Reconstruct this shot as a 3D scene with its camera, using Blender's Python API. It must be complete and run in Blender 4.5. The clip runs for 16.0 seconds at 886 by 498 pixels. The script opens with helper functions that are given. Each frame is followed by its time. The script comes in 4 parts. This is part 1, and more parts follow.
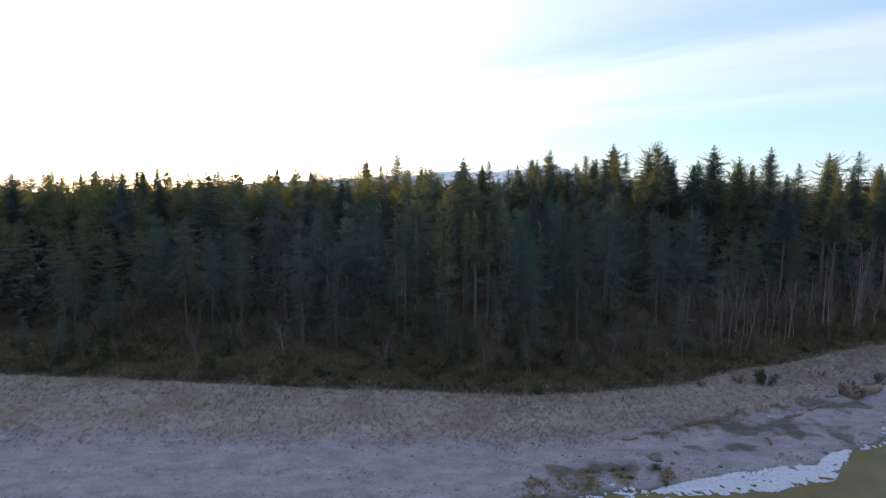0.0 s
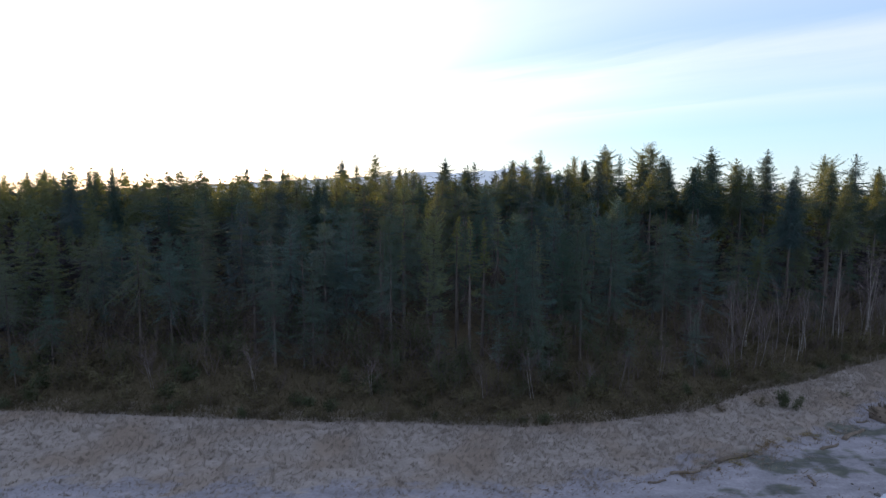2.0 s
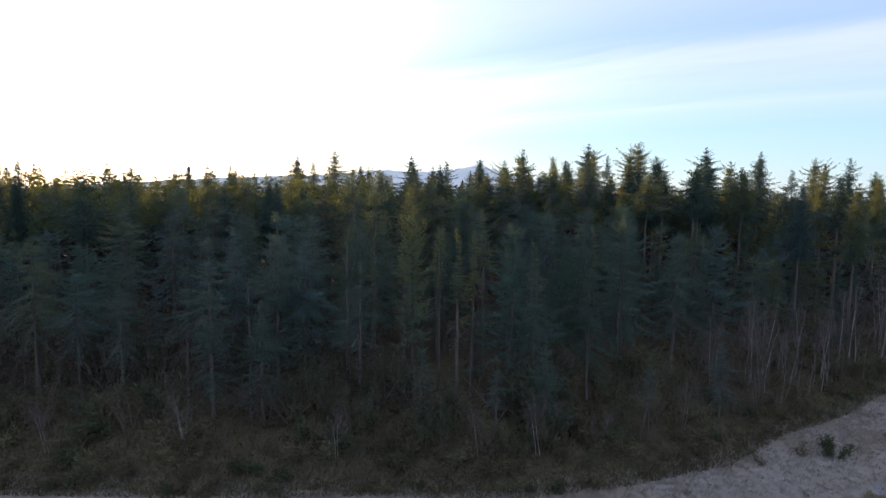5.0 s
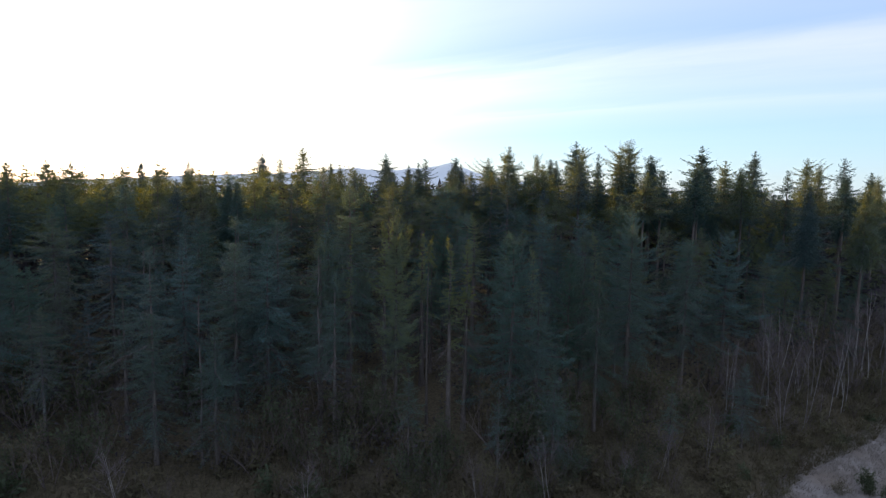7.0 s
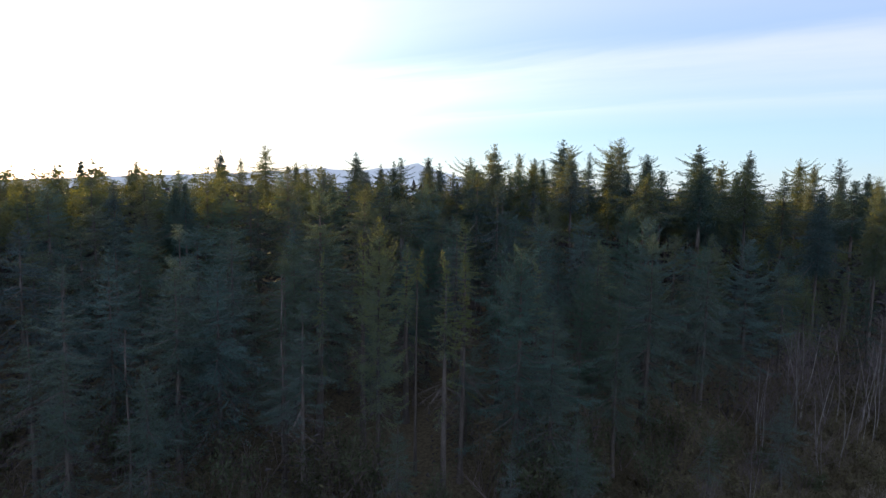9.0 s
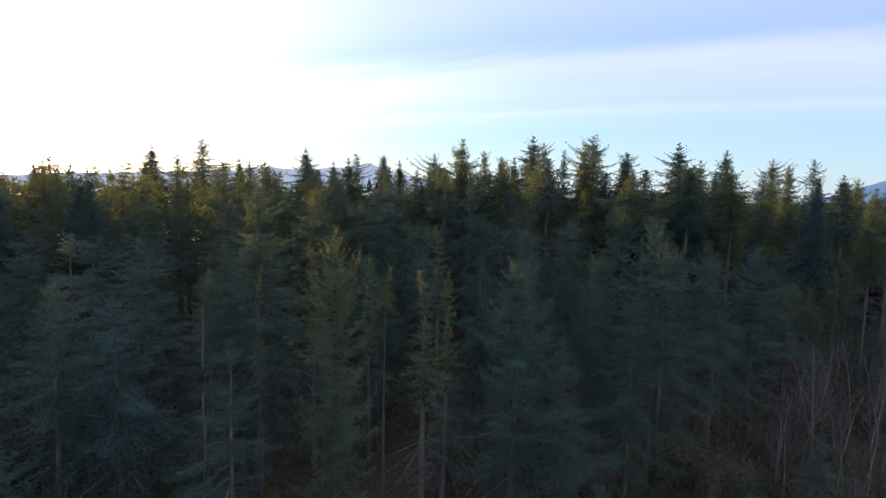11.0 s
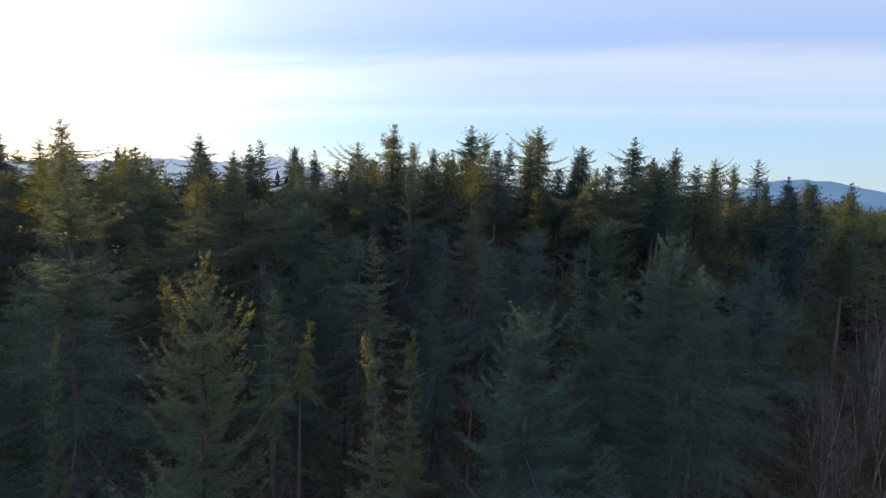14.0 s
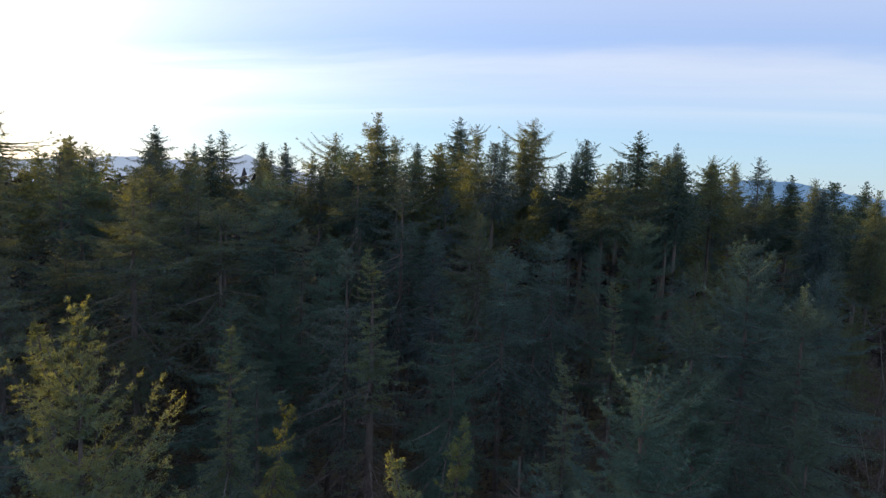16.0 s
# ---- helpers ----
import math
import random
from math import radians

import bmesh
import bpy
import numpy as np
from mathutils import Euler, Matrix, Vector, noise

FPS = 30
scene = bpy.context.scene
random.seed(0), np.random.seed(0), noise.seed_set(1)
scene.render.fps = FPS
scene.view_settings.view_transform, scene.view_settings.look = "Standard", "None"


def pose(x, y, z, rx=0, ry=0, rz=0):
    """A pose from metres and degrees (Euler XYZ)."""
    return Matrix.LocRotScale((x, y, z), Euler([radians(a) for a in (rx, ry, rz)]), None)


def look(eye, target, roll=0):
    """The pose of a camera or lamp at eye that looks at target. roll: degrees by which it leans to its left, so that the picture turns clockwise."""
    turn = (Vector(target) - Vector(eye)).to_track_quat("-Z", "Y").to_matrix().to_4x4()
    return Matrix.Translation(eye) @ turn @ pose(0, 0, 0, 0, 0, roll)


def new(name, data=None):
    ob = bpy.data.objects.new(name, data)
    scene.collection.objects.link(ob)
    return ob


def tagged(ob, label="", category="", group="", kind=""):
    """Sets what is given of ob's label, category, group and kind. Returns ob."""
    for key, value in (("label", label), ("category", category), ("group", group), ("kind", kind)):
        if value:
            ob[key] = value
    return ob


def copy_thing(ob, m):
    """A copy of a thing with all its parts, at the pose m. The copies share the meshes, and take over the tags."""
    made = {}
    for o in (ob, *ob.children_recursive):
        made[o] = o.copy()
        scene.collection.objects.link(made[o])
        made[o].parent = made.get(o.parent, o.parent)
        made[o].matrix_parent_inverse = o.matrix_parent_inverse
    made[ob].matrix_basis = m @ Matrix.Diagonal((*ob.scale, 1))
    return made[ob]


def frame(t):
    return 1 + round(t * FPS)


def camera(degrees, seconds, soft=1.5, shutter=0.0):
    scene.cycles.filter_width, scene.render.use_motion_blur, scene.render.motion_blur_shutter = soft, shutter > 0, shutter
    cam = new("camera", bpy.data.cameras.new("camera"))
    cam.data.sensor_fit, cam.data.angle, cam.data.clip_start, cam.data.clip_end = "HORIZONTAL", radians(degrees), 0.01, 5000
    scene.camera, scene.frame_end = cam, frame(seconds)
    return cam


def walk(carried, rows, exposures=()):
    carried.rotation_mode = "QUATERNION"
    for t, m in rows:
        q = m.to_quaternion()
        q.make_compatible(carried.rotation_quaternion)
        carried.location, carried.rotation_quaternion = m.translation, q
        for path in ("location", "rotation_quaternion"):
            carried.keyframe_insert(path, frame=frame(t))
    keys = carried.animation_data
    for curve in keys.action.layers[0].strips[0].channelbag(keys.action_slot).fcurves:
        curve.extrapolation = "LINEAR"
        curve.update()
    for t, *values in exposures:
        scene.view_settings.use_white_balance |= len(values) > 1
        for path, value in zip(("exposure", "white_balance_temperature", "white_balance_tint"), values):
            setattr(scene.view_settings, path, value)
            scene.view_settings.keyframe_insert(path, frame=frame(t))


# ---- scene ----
cam = camera(76.4, 16.0, soft=1.4)
PATH = [
    (0, (0.018, -0.189, 27.826), (0.0, 1.801, 27.623), 0.2),
    (0.5, (-0.684, 2.225, 27.88), (-0.677, 4.214, 27.68), 0.3),
    (1, (-1.338, 4.627, 27.981), (-1.306, 6.617, 27.78), 0.4),
    (1.5, (-1.958, 6.91, 28.099), (-1.902, 8.899, 27.898), 0.4),
    (2, (-2.529, 9.115, 28.191), (-2.451, 11.104, 27.991), 0.4),
    (2.5, (-3.015, 11.457, 28.299), (-2.913, 13.444, 28.1), 0.5),
    (3, (-3.451, 13.907, 28.401), (-3.325, 15.893, 28.203), 0.5),
    (3.5, (-3.803, 16.417, 28.503), (-3.653, 18.401, 28.304), 0.6),
    (6, (-5.361, 28.881, 29.338), (-5.074, 30.85, 29.135), 0.9),
    (6.5, (-5.508, 31.289, 29.368), (-5.195, 33.254, 29.165), 0.9),
    (7, (-5.648, 33.663, 29.377), (-5.31, 35.624, 29.171), 1.1),
    (7.5, (-5.833, 36.256, 29.385), (-5.468, 38.212, 29.183), 1.0),
    (8, (-5.938, 38.88, 29.432), (-5.542, 40.83, 29.23), 1.1),
    (8.5, (-5.983, 41.514, 29.517), (-5.558, 43.457, 29.314), 1.1),
    (9, (-5.985, 44.176, 29.612), (-5.533, 46.114, 29.409), 1.1),
    (11.5, (-4.607, 57.446, 29.617), (-3.944, 59.323, 29.418), 1.4),
    (12, (-4.128, 60.059, 29.682), (-3.417, 61.918, 29.482), 1.5),
    (12.5, (-3.622, 62.535, 29.717), (-2.866, 64.375, 29.516), 1.7),
    (13, (-3.119, 65.008, 29.741), (-2.316, 66.828, 29.538), 1.9),
    (13.5, (-2.543, 67.567, 29.751), (-1.694, 69.367, 29.547), 2.0),
    (14, (-1.909, 70.107, 29.733), (-1.013, 71.883, 29.53), 2.1),
    (14.5, (-1.272, 72.588, 29.662), (-0.334, 74.343, 29.46), 2.1),
    (15, (-0.749, 74.798, 29.585), (0.212, 76.54, 29.384), 2.1),
    (15.5, (-0.316, 76.9, 29.534), (0.659, 78.635, 29.332), 2.2),
    (16, (0.041, 78.855, 29.462), (1.026, 80.584, 29.261), 2.2),
]
walk(cam, [(t, look(eye, target, roll)) for t, eye, target, roll in PATH],
     exposures=[(0.0, 0.95, 6500, 15), (4.0, 0.95, 6500, 15), (8.0, 0.94, 6500, 15), (12.0, 0.86, 6500, 15), (16.0, 0.76, 6500, 14)])

# ---- light ----
SUN_AZ, SUN_EL = -20.9, 6.5
SUN_WAY = Vector((math.sin(radians(SUN_AZ)) * math.cos(radians(SUN_EL)), math.cos(radians(SUN_AZ)) * math.cos(radians(SUN_EL)), math.sin(radians(SUN_EL))))


def maths(tree, op, a, b=None, c=None, clamp=False):
    n = tree.nodes.new("ShaderNodeMath")
    n.operation, n.use_clamp = op, clamp
    for k, v in enumerate((a, b, c)):
        if v is None:
            continue
        if isinstance(v, (int, float)):
            n.inputs[k].default_value = v
        else:
            tree.links.new(v, n.inputs[k])
    return n.outputs[0]


def ramp(tree, value, stops):
    n = tree.nodes.new("ShaderNodeValToRGB")
    while len(n.color_ramp.elements) < len(stops):
        n.color_ramp.elements.new(0.5)
    for e, (p, c) in zip(n.color_ramp.elements, stops):
        e.position, e.color = p, (*c, 1) if len(c) == 3 else c
    tree.links.new(value, n.inputs[0])
    return n.outputs[0]


def blend(tree, fac, a, b, mode="MIX"):
    n = tree.nodes.new("ShaderNodeMix")
    n.data_type, n.blend_type = "RGBA", mode
    for k, v in ((0, fac), (6, a), (7, b)):
        if isinstance(v, (int, float)):
            n.inputs[k].default_value = v
        elif isinstance(v, tuple):
            n.inputs[k].default_value = (*v, 1)
        else:
            tree.links.new(v, n.inputs[k])
    return n.outputs[2]


def make_world():
    world = bpy.data.worlds.new("winter_evening_sky")
    scene.world = world
    world.use_nodes = True
    t = world.node_tree
    t.nodes.clear()
    out = t.nodes.new("ShaderNodeOutputWorld")
    sky = t.nodes.new("ShaderNodeTexSky")
    sky.sky_type, sky.sun_disc = "NISHITA", False
    sky.sun_elevation, sky.sun_rotation = radians(SUN_EL), radians(SUN_AZ)
    sky.air_density, sky.dust_density, sky.ozone_density = 1.0, 0.4, 3.0
    low = t.nodes.new("ShaderNodeBackground")
    low.inputs[1].default_value = 0.06
    t.links.new(sky.outputs[0], low.inputs[0])
    # thin high cloud in long streaks, brighter towards the sun
    way = t.nodes.new("ShaderNodeTexCoord").outputs["Generated"]
    sep = t.nodes.new("ShaderNodeSeparateXYZ")
    t.links.new(way, sep.inputs[0])
    up = maths(t, "MAXIMUM", sep.outputs[2], 0.0)
    lift = maths(t, "ADD", up, 0.05)
    px, py = maths(t, "DIVIDE", sep.outputs[0], lift), maths(t, "DIVIDE", sep.outputs[1], lift)
    a = radians(40.0)
    along = maths(t, "ADD", maths(t, "MULTIPLY", px, math.cos(a)), maths(t, "MULTIPLY", py, -math.sin(a)))
    across = maths(t, "ADD", maths(t, "MULTIPLY", px, math.sin(a)), maths(t, "MULTIPLY", py, math.cos(a)))
    comb = t.nodes.new("ShaderNodeCombineXYZ")
    t.links.new(maths(t, "MULTIPLY", along, 0.22), comb.inputs[0])
    t.links.new(across, comb.inputs[1])
    cloud = t.nodes.new("ShaderNodeTexNoise")
    cloud.inputs["Scale"].default_value, cloud.inputs["Detail"].default_value = 1.3, 9.0
    cloud.inputs["Roughness"].default_value, cloud.inputs["Distortion"].default_value = 0.62, 0.5
    t.links.new(comb.outputs[0], cloud.inputs["Vector"])
    wobble = maths(t, "MULTIPLY", maths(t, "SUBTRACT", cloud.outputs[0], 0.5), 1.0)
    place = maths(t, "MULTIPLY", maths(t, "ADD", across, wobble), 0.125, clamp=True)
    bands = [(0.0, 0.62), (1.6, 0.62), (2.2, 0.56), (2.65, 0.40), (2.95, 0.24), (3.1, 0.18), (3.25, 0.25), (3.55, 0.60), (3.8, 0.70), (4.3, 0.60), (4.6, 0.40), (4.85, 0.34), (5.1, 0.50), (5.5, 0.28), (6.2, 0.10), (8.0, 0.06)]
    veil = ramp(t, place, [(a / 8.0, (b, b, b)) for a, b in bands])
    veil = maths(t, "MULTIPLY", veil, maths(t, "ADD", maths(t, "MULTIPLY", cloud.outputs[0], 1.5), 0.25), clamp=True)
    dot = t.nodes.new("ShaderNodeVectorMath")
    dot.operation = "DOT_PRODUCT"
    t.links.new(way, dot.inputs[0])
    dot.inputs[1].default_value = SUN_WAY
    near = maths(t, "MAXIMUM", dot.outputs["Value"], 0.0)
    wide = maths(t, "ADD", maths(t, "MULTIPLY", maths(t, "POWER", near, 30.0), 0.55), maths(t, "MULTIPLY", maths(t, "POWER", near, 10.0), 0.11))
    tight = maths(t, "MULTIPLY", maths(t, "POWER", near, 220.0), 5.0)
    # thin ice cloud scatters the sun's light forwards
    icy = maths(t, "MULTIPLY", maths(t, "MULTIPLY", maths(t, "POWER", near, 7.0), 0.42), veil)
    glow = maths(t, "ADD", maths(t, "ADD", wide, tight), icy)
    clear = ramp(t, up, [(0.0, (0.50, 0.75, 0.95)), (0.10, (0.45, 0.69, 0.97)), (0.22, (0.40, 0.57, 0.97)), (0.6, (0.46, 0.62, 1.02)), (1.0, (0.38, 0.53, 0.92))])
    white = blend(t, maths(t, "MULTIPLY", veil, 0.9), clear, (0.98, 0.98, 1.02))
    high = t.nodes.new("ShaderNodeBackground")
    t.links.new(white, high.inputs[0])
    high.inputs[1].default_value = 0.41
    sunny = t.nodes.new("ShaderNodeBackground")
    sunny.inputs[0].default_value = (1.0, 0.92, 0.84, 1)
    t.links.new(glow, sunny.inputs[1])
    one, two = t.nodes.new("ShaderNodeAddShader"), t.nodes.new("ShaderNodeAddShader")
    t.links.new(low.outputs[0], one.inputs[0]), t.links.new(high.outputs[0], one.inputs[1])
    t.links.new(one.outputs[0], two.inputs[0]), t.links.new(sunny.outputs[0], two.inputs[1])
    t.links.new(two.outputs[0], out.inputs[0])


make_world()
lamp = bpy.data.lights.new("sun", "SUN")
lamp.energy, lamp.angle, lamp.color = 5.0, radians(0.6), (1.0, 0.74, 0.33)
new("sun", lamp).matrix_world = look(tuple(SUN_WAY * 400), (0, 0, 0))


# ---- materials ----
def material(name):
    m = bpy.data.materials.new(name)
    m.use_nodes = True
    t = m.node_tree
    t.nodes.clear()
    out = t.nodes.new("ShaderNodeOutputMaterial")
    return m, t, out


def noise_of(t, scale, detail=4.0, rough=0.55, vector=None, stretch=None):
    n = t.nodes.new("ShaderNodeTexNoise")
    n.inputs["Scale"].default_value, n.inputs["Detail"].default_value, n.inputs["Roughness"].default_value = scale, detail, rough
    if vector is None:
        vector = t.nodes.new("ShaderNodeTexCoord").outputs["Object"]
    if stretch:
        mp = t.nodes.new("ShaderNodeMapping")
        mp.inputs["Scale"].default_value = stretch
        t.links.new(vector, mp.inputs[0])
        vector = mp.outputs[0]
    t.links.new(vector, n.inputs["Vector"])
    return n.outputs[0]


def foliage(name, dark, mid, light, through_colour, clear=0.35, gloss=(0.8, 0.05)):
    m, t, out = material(name)
    geo, info = t.nodes.new("ShaderNodeNewGeometry"), t.nodes.new("ShaderNodeObjectInfo")
    patch = noise_of(t, 0.55, 3.0)
    v = maths(t, "ADD", maths(t, "MULTIPLY", geo.outputs["Random Per Island"], 0.35), maths(t, "MULTIPLY", patch, 0.65))
    col = ramp(t, v, [(0.12, dark), (0.5, mid), (0.88, light)])
    hue = t.nodes.new("ShaderNodeHueSaturation")
    t.links.new(col, hue.inputs["Color"])
    t.links.new(maths(t, "ADD", maths(t, "MULTIPLY", info.outputs["Random"], 0.06), 0.47), hue.inputs["Hue"])
    t.links.new(maths(t, "ADD", maths(t, "MULTIPLY", info.outputs["Random"], 0.5), 0.78), hue.inputs["Value"])
    bs = t.nodes.new("ShaderNodeBsdfPrincipled")
    t.links.new(hue.outputs[0], bs.inputs["Base Color"])
    bs.inputs["Roughness"].default_value, bs.inputs["Specular IOR Level"].default_value = gloss
    tr = t.nodes.new("ShaderNodeBsdfTranslucent")
    t.links.new(blend(t, 0.55, hue.outputs[0], through_colour), tr.inputs[0])
    mix = t.nodes.new("ShaderNodeMixShader")
    mix.inputs[0].default_value = clear
    t.links.new(bs.outputs[0], mix.inputs[1]), t.links.new(tr.outputs[0], mix.inputs[2])
    t.links.new(mix.outputs[0], out.inputs[0])
    return m


def rough_stuff(name, stops, scale, rough=0.9, bump=0.4, fine=9.0, stretch=None, size=0.05):
    m, t, out = material(name)
    info = t.nodes.new("ShaderNodeObjectInfo")
    big, small = noise_of(t, scale, 5.0, 0.6, None, stretch), noise_of(t, scale * fine, 6.0, 0.65, None, stretch)
    v = maths(t, "ADD", maths(t, "MULTIPLY", big, 0.55), maths(t, "MULTIPLY", small, 0.45))
    col = ramp(t, v, stops)
    hue = t.nodes.new("ShaderNodeHueSaturation")
    t.links.new(col, hue.inputs["Color"])
    t.links.new(maths(t, "ADD", maths(t, "MULTIPLY", info.outputs["Random"], 0.4), 0.8), hue.inputs["Value"])
    bs = t.nodes.new("ShaderNodeBsdfPrincipled")
    t.links.new(hue.outputs[0], bs.inputs["Base Color"])
    bs.inputs["Roughness"].default_value, bs.inputs["Specular IOR Level"].default_value = rough, 0.15
    b = t.nodes.new("ShaderNodeBump")
    b.inputs["Strength"].default_value, b.inputs["Distance"].default_value = bump, size
    t.links.new(v, b.inputs["Height"]), t.links.new(b.outputs[0], bs.inputs["Normal"])
    t.links.new(bs.outputs[0], out.inputs[0])
    return m


WAXY = (0.72, 0.09)
NEEDLES = foliage("spruce_needles", (0.028, 0.052, 0.055), (0.047, 0.086, 0.092), (0.074, 0.130, 0.132), (0.38, 0.42, 0.08), 0.24, WAXY)
# sunlight on edge trees is put into the golden colour these needles let through
SUNLIT_NEEDLES = foliage("sunlit_spruce_needles", (0.028, 0.054, 0.054), (0.047, 0.090, 0.090), (0.075, 0.137, 0.124), (0.92, 0.82, 0.01), 0.235, WAXY)
NEEDLES_BLUE = foliage("blue_spruce_needles", (0.026, 0.055, 0.059), (0.044, 0.094, 0.100), (0.070, 0.140, 0.142), (0.30, 0.38, 0.10), 0.22, WAXY)
# same golden sunlight put into the needles of the ridge and far wood
FAR_SUNLIT_NEEDLES = foliage("far_sunlit_needles", (0.022, 0.042, 0.048), (0.036, 0.069, 0.078), (0.056, 0.104, 0.108), (0.80, 0.74, 0.02), 0.17, WAXY)
# far needles again with most of that gold left out, for unlit trees
DARK_NEEDLES = foliage("dark_fir_needles", (0.020, 0.041, 0.046), (0.033, 0.067, 0.075), (0.052, 0.100, 0.105), (0.42, 0.44, 0.05), 0.10, WAXY)
# the wood's inner shade is put into this dark colour
SHADE_FILL = foliage("dark_shade_fill", (0.030, 0.027, 0.030), (0.046, 0.043, 0.047), (0.066, 0.062, 0.062), (0.05, 0.05, 0.03), 0.0)
EVERGREEN = foliage("evergreen_shrub_leaves", (0.032, 0.041, 0.027), (0.052, 0.066, 0.043), (0.082, 0.100, 0.066), (0.20, 0.22, 0.05), 0.2)
SHRUB_LEAF = foliage("shrub_leaves", (0.056, 0.050, 0.036), (0.092, 0.086, 0.056), (0.135, 0.125, 0.080), (0.15, 0.12, 0.03), 0.2)
STRAW = foliage("dead_grass", (0.195, 0.182, 0.166), (0.270, 0.254, 0.232), (0.345, 0.327, 0.302), (0.4, 0.34, 0.24), 0.3)
BEACH_LEAF = foliage("yellow_brown_leaves", (0.10, 0.078, 0.035), (0.18, 0.145, 0.065), (0.26, 0.215, 0.10), (0.2, 0.16, 0.05), 0.2)
BARK = rough_stuff("spruce_bark", [(0.3, (0.045, 0.039, 0.036)), (0.5, (0.092, 0.081, 0.075)), (0.72, (0.18, 0.163, 0.152))], 2.2, stretch=(1, 1, 0.25))
PALE_BARK = rough_stuff("alder_bark", [(0.3, (0.08, 0.075, 0.072)), (0.48, (0.19, 0.18, 0.171)), (0.7, (0.33, 0.315, 0.30))], 1.6, stretch=(1, 1, 0.4))
TWIG = rough_stuff("bare_twigs", [(0.3, (0.06, 0.049, 0.047)), (0.7, (0.15, 0.127, 0.123))], 3.0)
ALDER_TWIG = rough_stuff("alder_twigs", [(0.3, (0.066, 0.056, 0.057)), (0.7, (0.165, 0.145, 0.150))], 3.0)
DRIFT = rough_stuff("weathered_driftwood", [(0.3, (0.05, 0.04, 0.033)), (0.5, (0.13, 0.11, 0.09)), (0.75, (0.24, 0.21, 0.18))], 1.5, stretch=(1, 1, 3))


# ---- plan ----
EDGE = [(-400, 92), (-140, 86), (-66, 80), (-35, 77), (-19, 75), (-3, 74), (8, 72.5), (20, 74), (32, 77), (42, 83), (55, 88), (67, 95), (80, 100), (120, 112), (200, 132), (500, 220)]
SHORE = [(-600, 30), (-120, 40), (-40, 44), (0, 46), (10, 48.2), (20, 50.3), (30, 52.3), (38, 54.5), (43, 58.6), (48, 60), (52, 63.5), (57, 70), (70, 78), (90, 87), (130, 98), (210, 118), (600, 215)]


def along_line(line, x):
    return np.interp(x, [p[0] for p in line], [p[1] for p in line])


def hum(x, y, s):
    return noise.noise((x / s, y / s, 3.7))


def ground_z(x, y):
    """Height of the land: under water, beach, low dune, then the rising wood."""
    e, s = float(along_line(EDGE, x)), float(along_line(SHORE, x))
    if y < s:
        return max(-3.0, -0.02 - 0.05 * (s - y)) + 0.02 * hum(x, y, 3)
    if y < e:
        k = (y - s) / max(e - s, 1)
        return 0.02 + 1.0 * k ** 1.3 + 0.18 * k * hum(x, y, 5) + 0.05 * hum(x, y, 1.6)
    d = y - e
    rise = 10.0 * (1 - math.exp(-d / 42)) if d < 220 else 10.0 * max(0.0, 1 - (d - 220) / 600)
    return 1.02 + rise + min(d / 6, 1) * 0.5 * hum(x, y, 9)


def mesh_from(name, verts, faces, mat, smooth=False):
    me = bpy.data.meshes.new(name)
    verts, faces = np.asarray(verts, dtype=np.float32), np.asarray(faces, dtype=np.int32)
    n, k = faces.shape
    me.vertices.add(len(verts)), me.vertices.foreach_set("co", verts.ravel())
    me.loops.add(n * k), me.loops.foreach_set("vertex_index", faces.ravel())
    me.polygons.add(n), me.polygons.foreach_set("loop_start", np.arange(0, n * k, k, dtype=np.int32))
    me.polygons.foreach_set("use_smooth", np.full(n, smooth))
    me.update(calc_edges=True)
    me.materials.append(mat)
    return me


def sheet(xs, ys, height):
    verts = np.array([(x, y, height(x, y)) for y in ys for x in xs])
    w = len(xs)
    i, j = np.meshgrid(np.arange(w - 1), np.arange(len(ys) - 1))
    a = (j * w + i).ravel()
    return verts, np.stack([a, a + 1, a + 1 + w, a + w], 1)


def part(name, me, parent, label="", kind=""):
    ob = new(name, me)
    ob.parent = parent
    return tagged(ob, label, kind=kind)


# ---- ground, sea, distance ----
def spread(fine_lo, fine_hi, step, far):
    mid = list(np.arange(fine_lo, fine_hi + 0.01, step))
    lo, hi, d = [], [], step
    while fine_lo - sum(lo) > -far:
        d *= 1.35
        lo.append(d)
    d = step
    while fine_hi + sum(hi) < far:
        d *= 1.35
        hi.append(d)
    return list(fine_lo - np.cumsum(lo))[::-1] + mid + list(fine_hi + np.cumsum(hi))


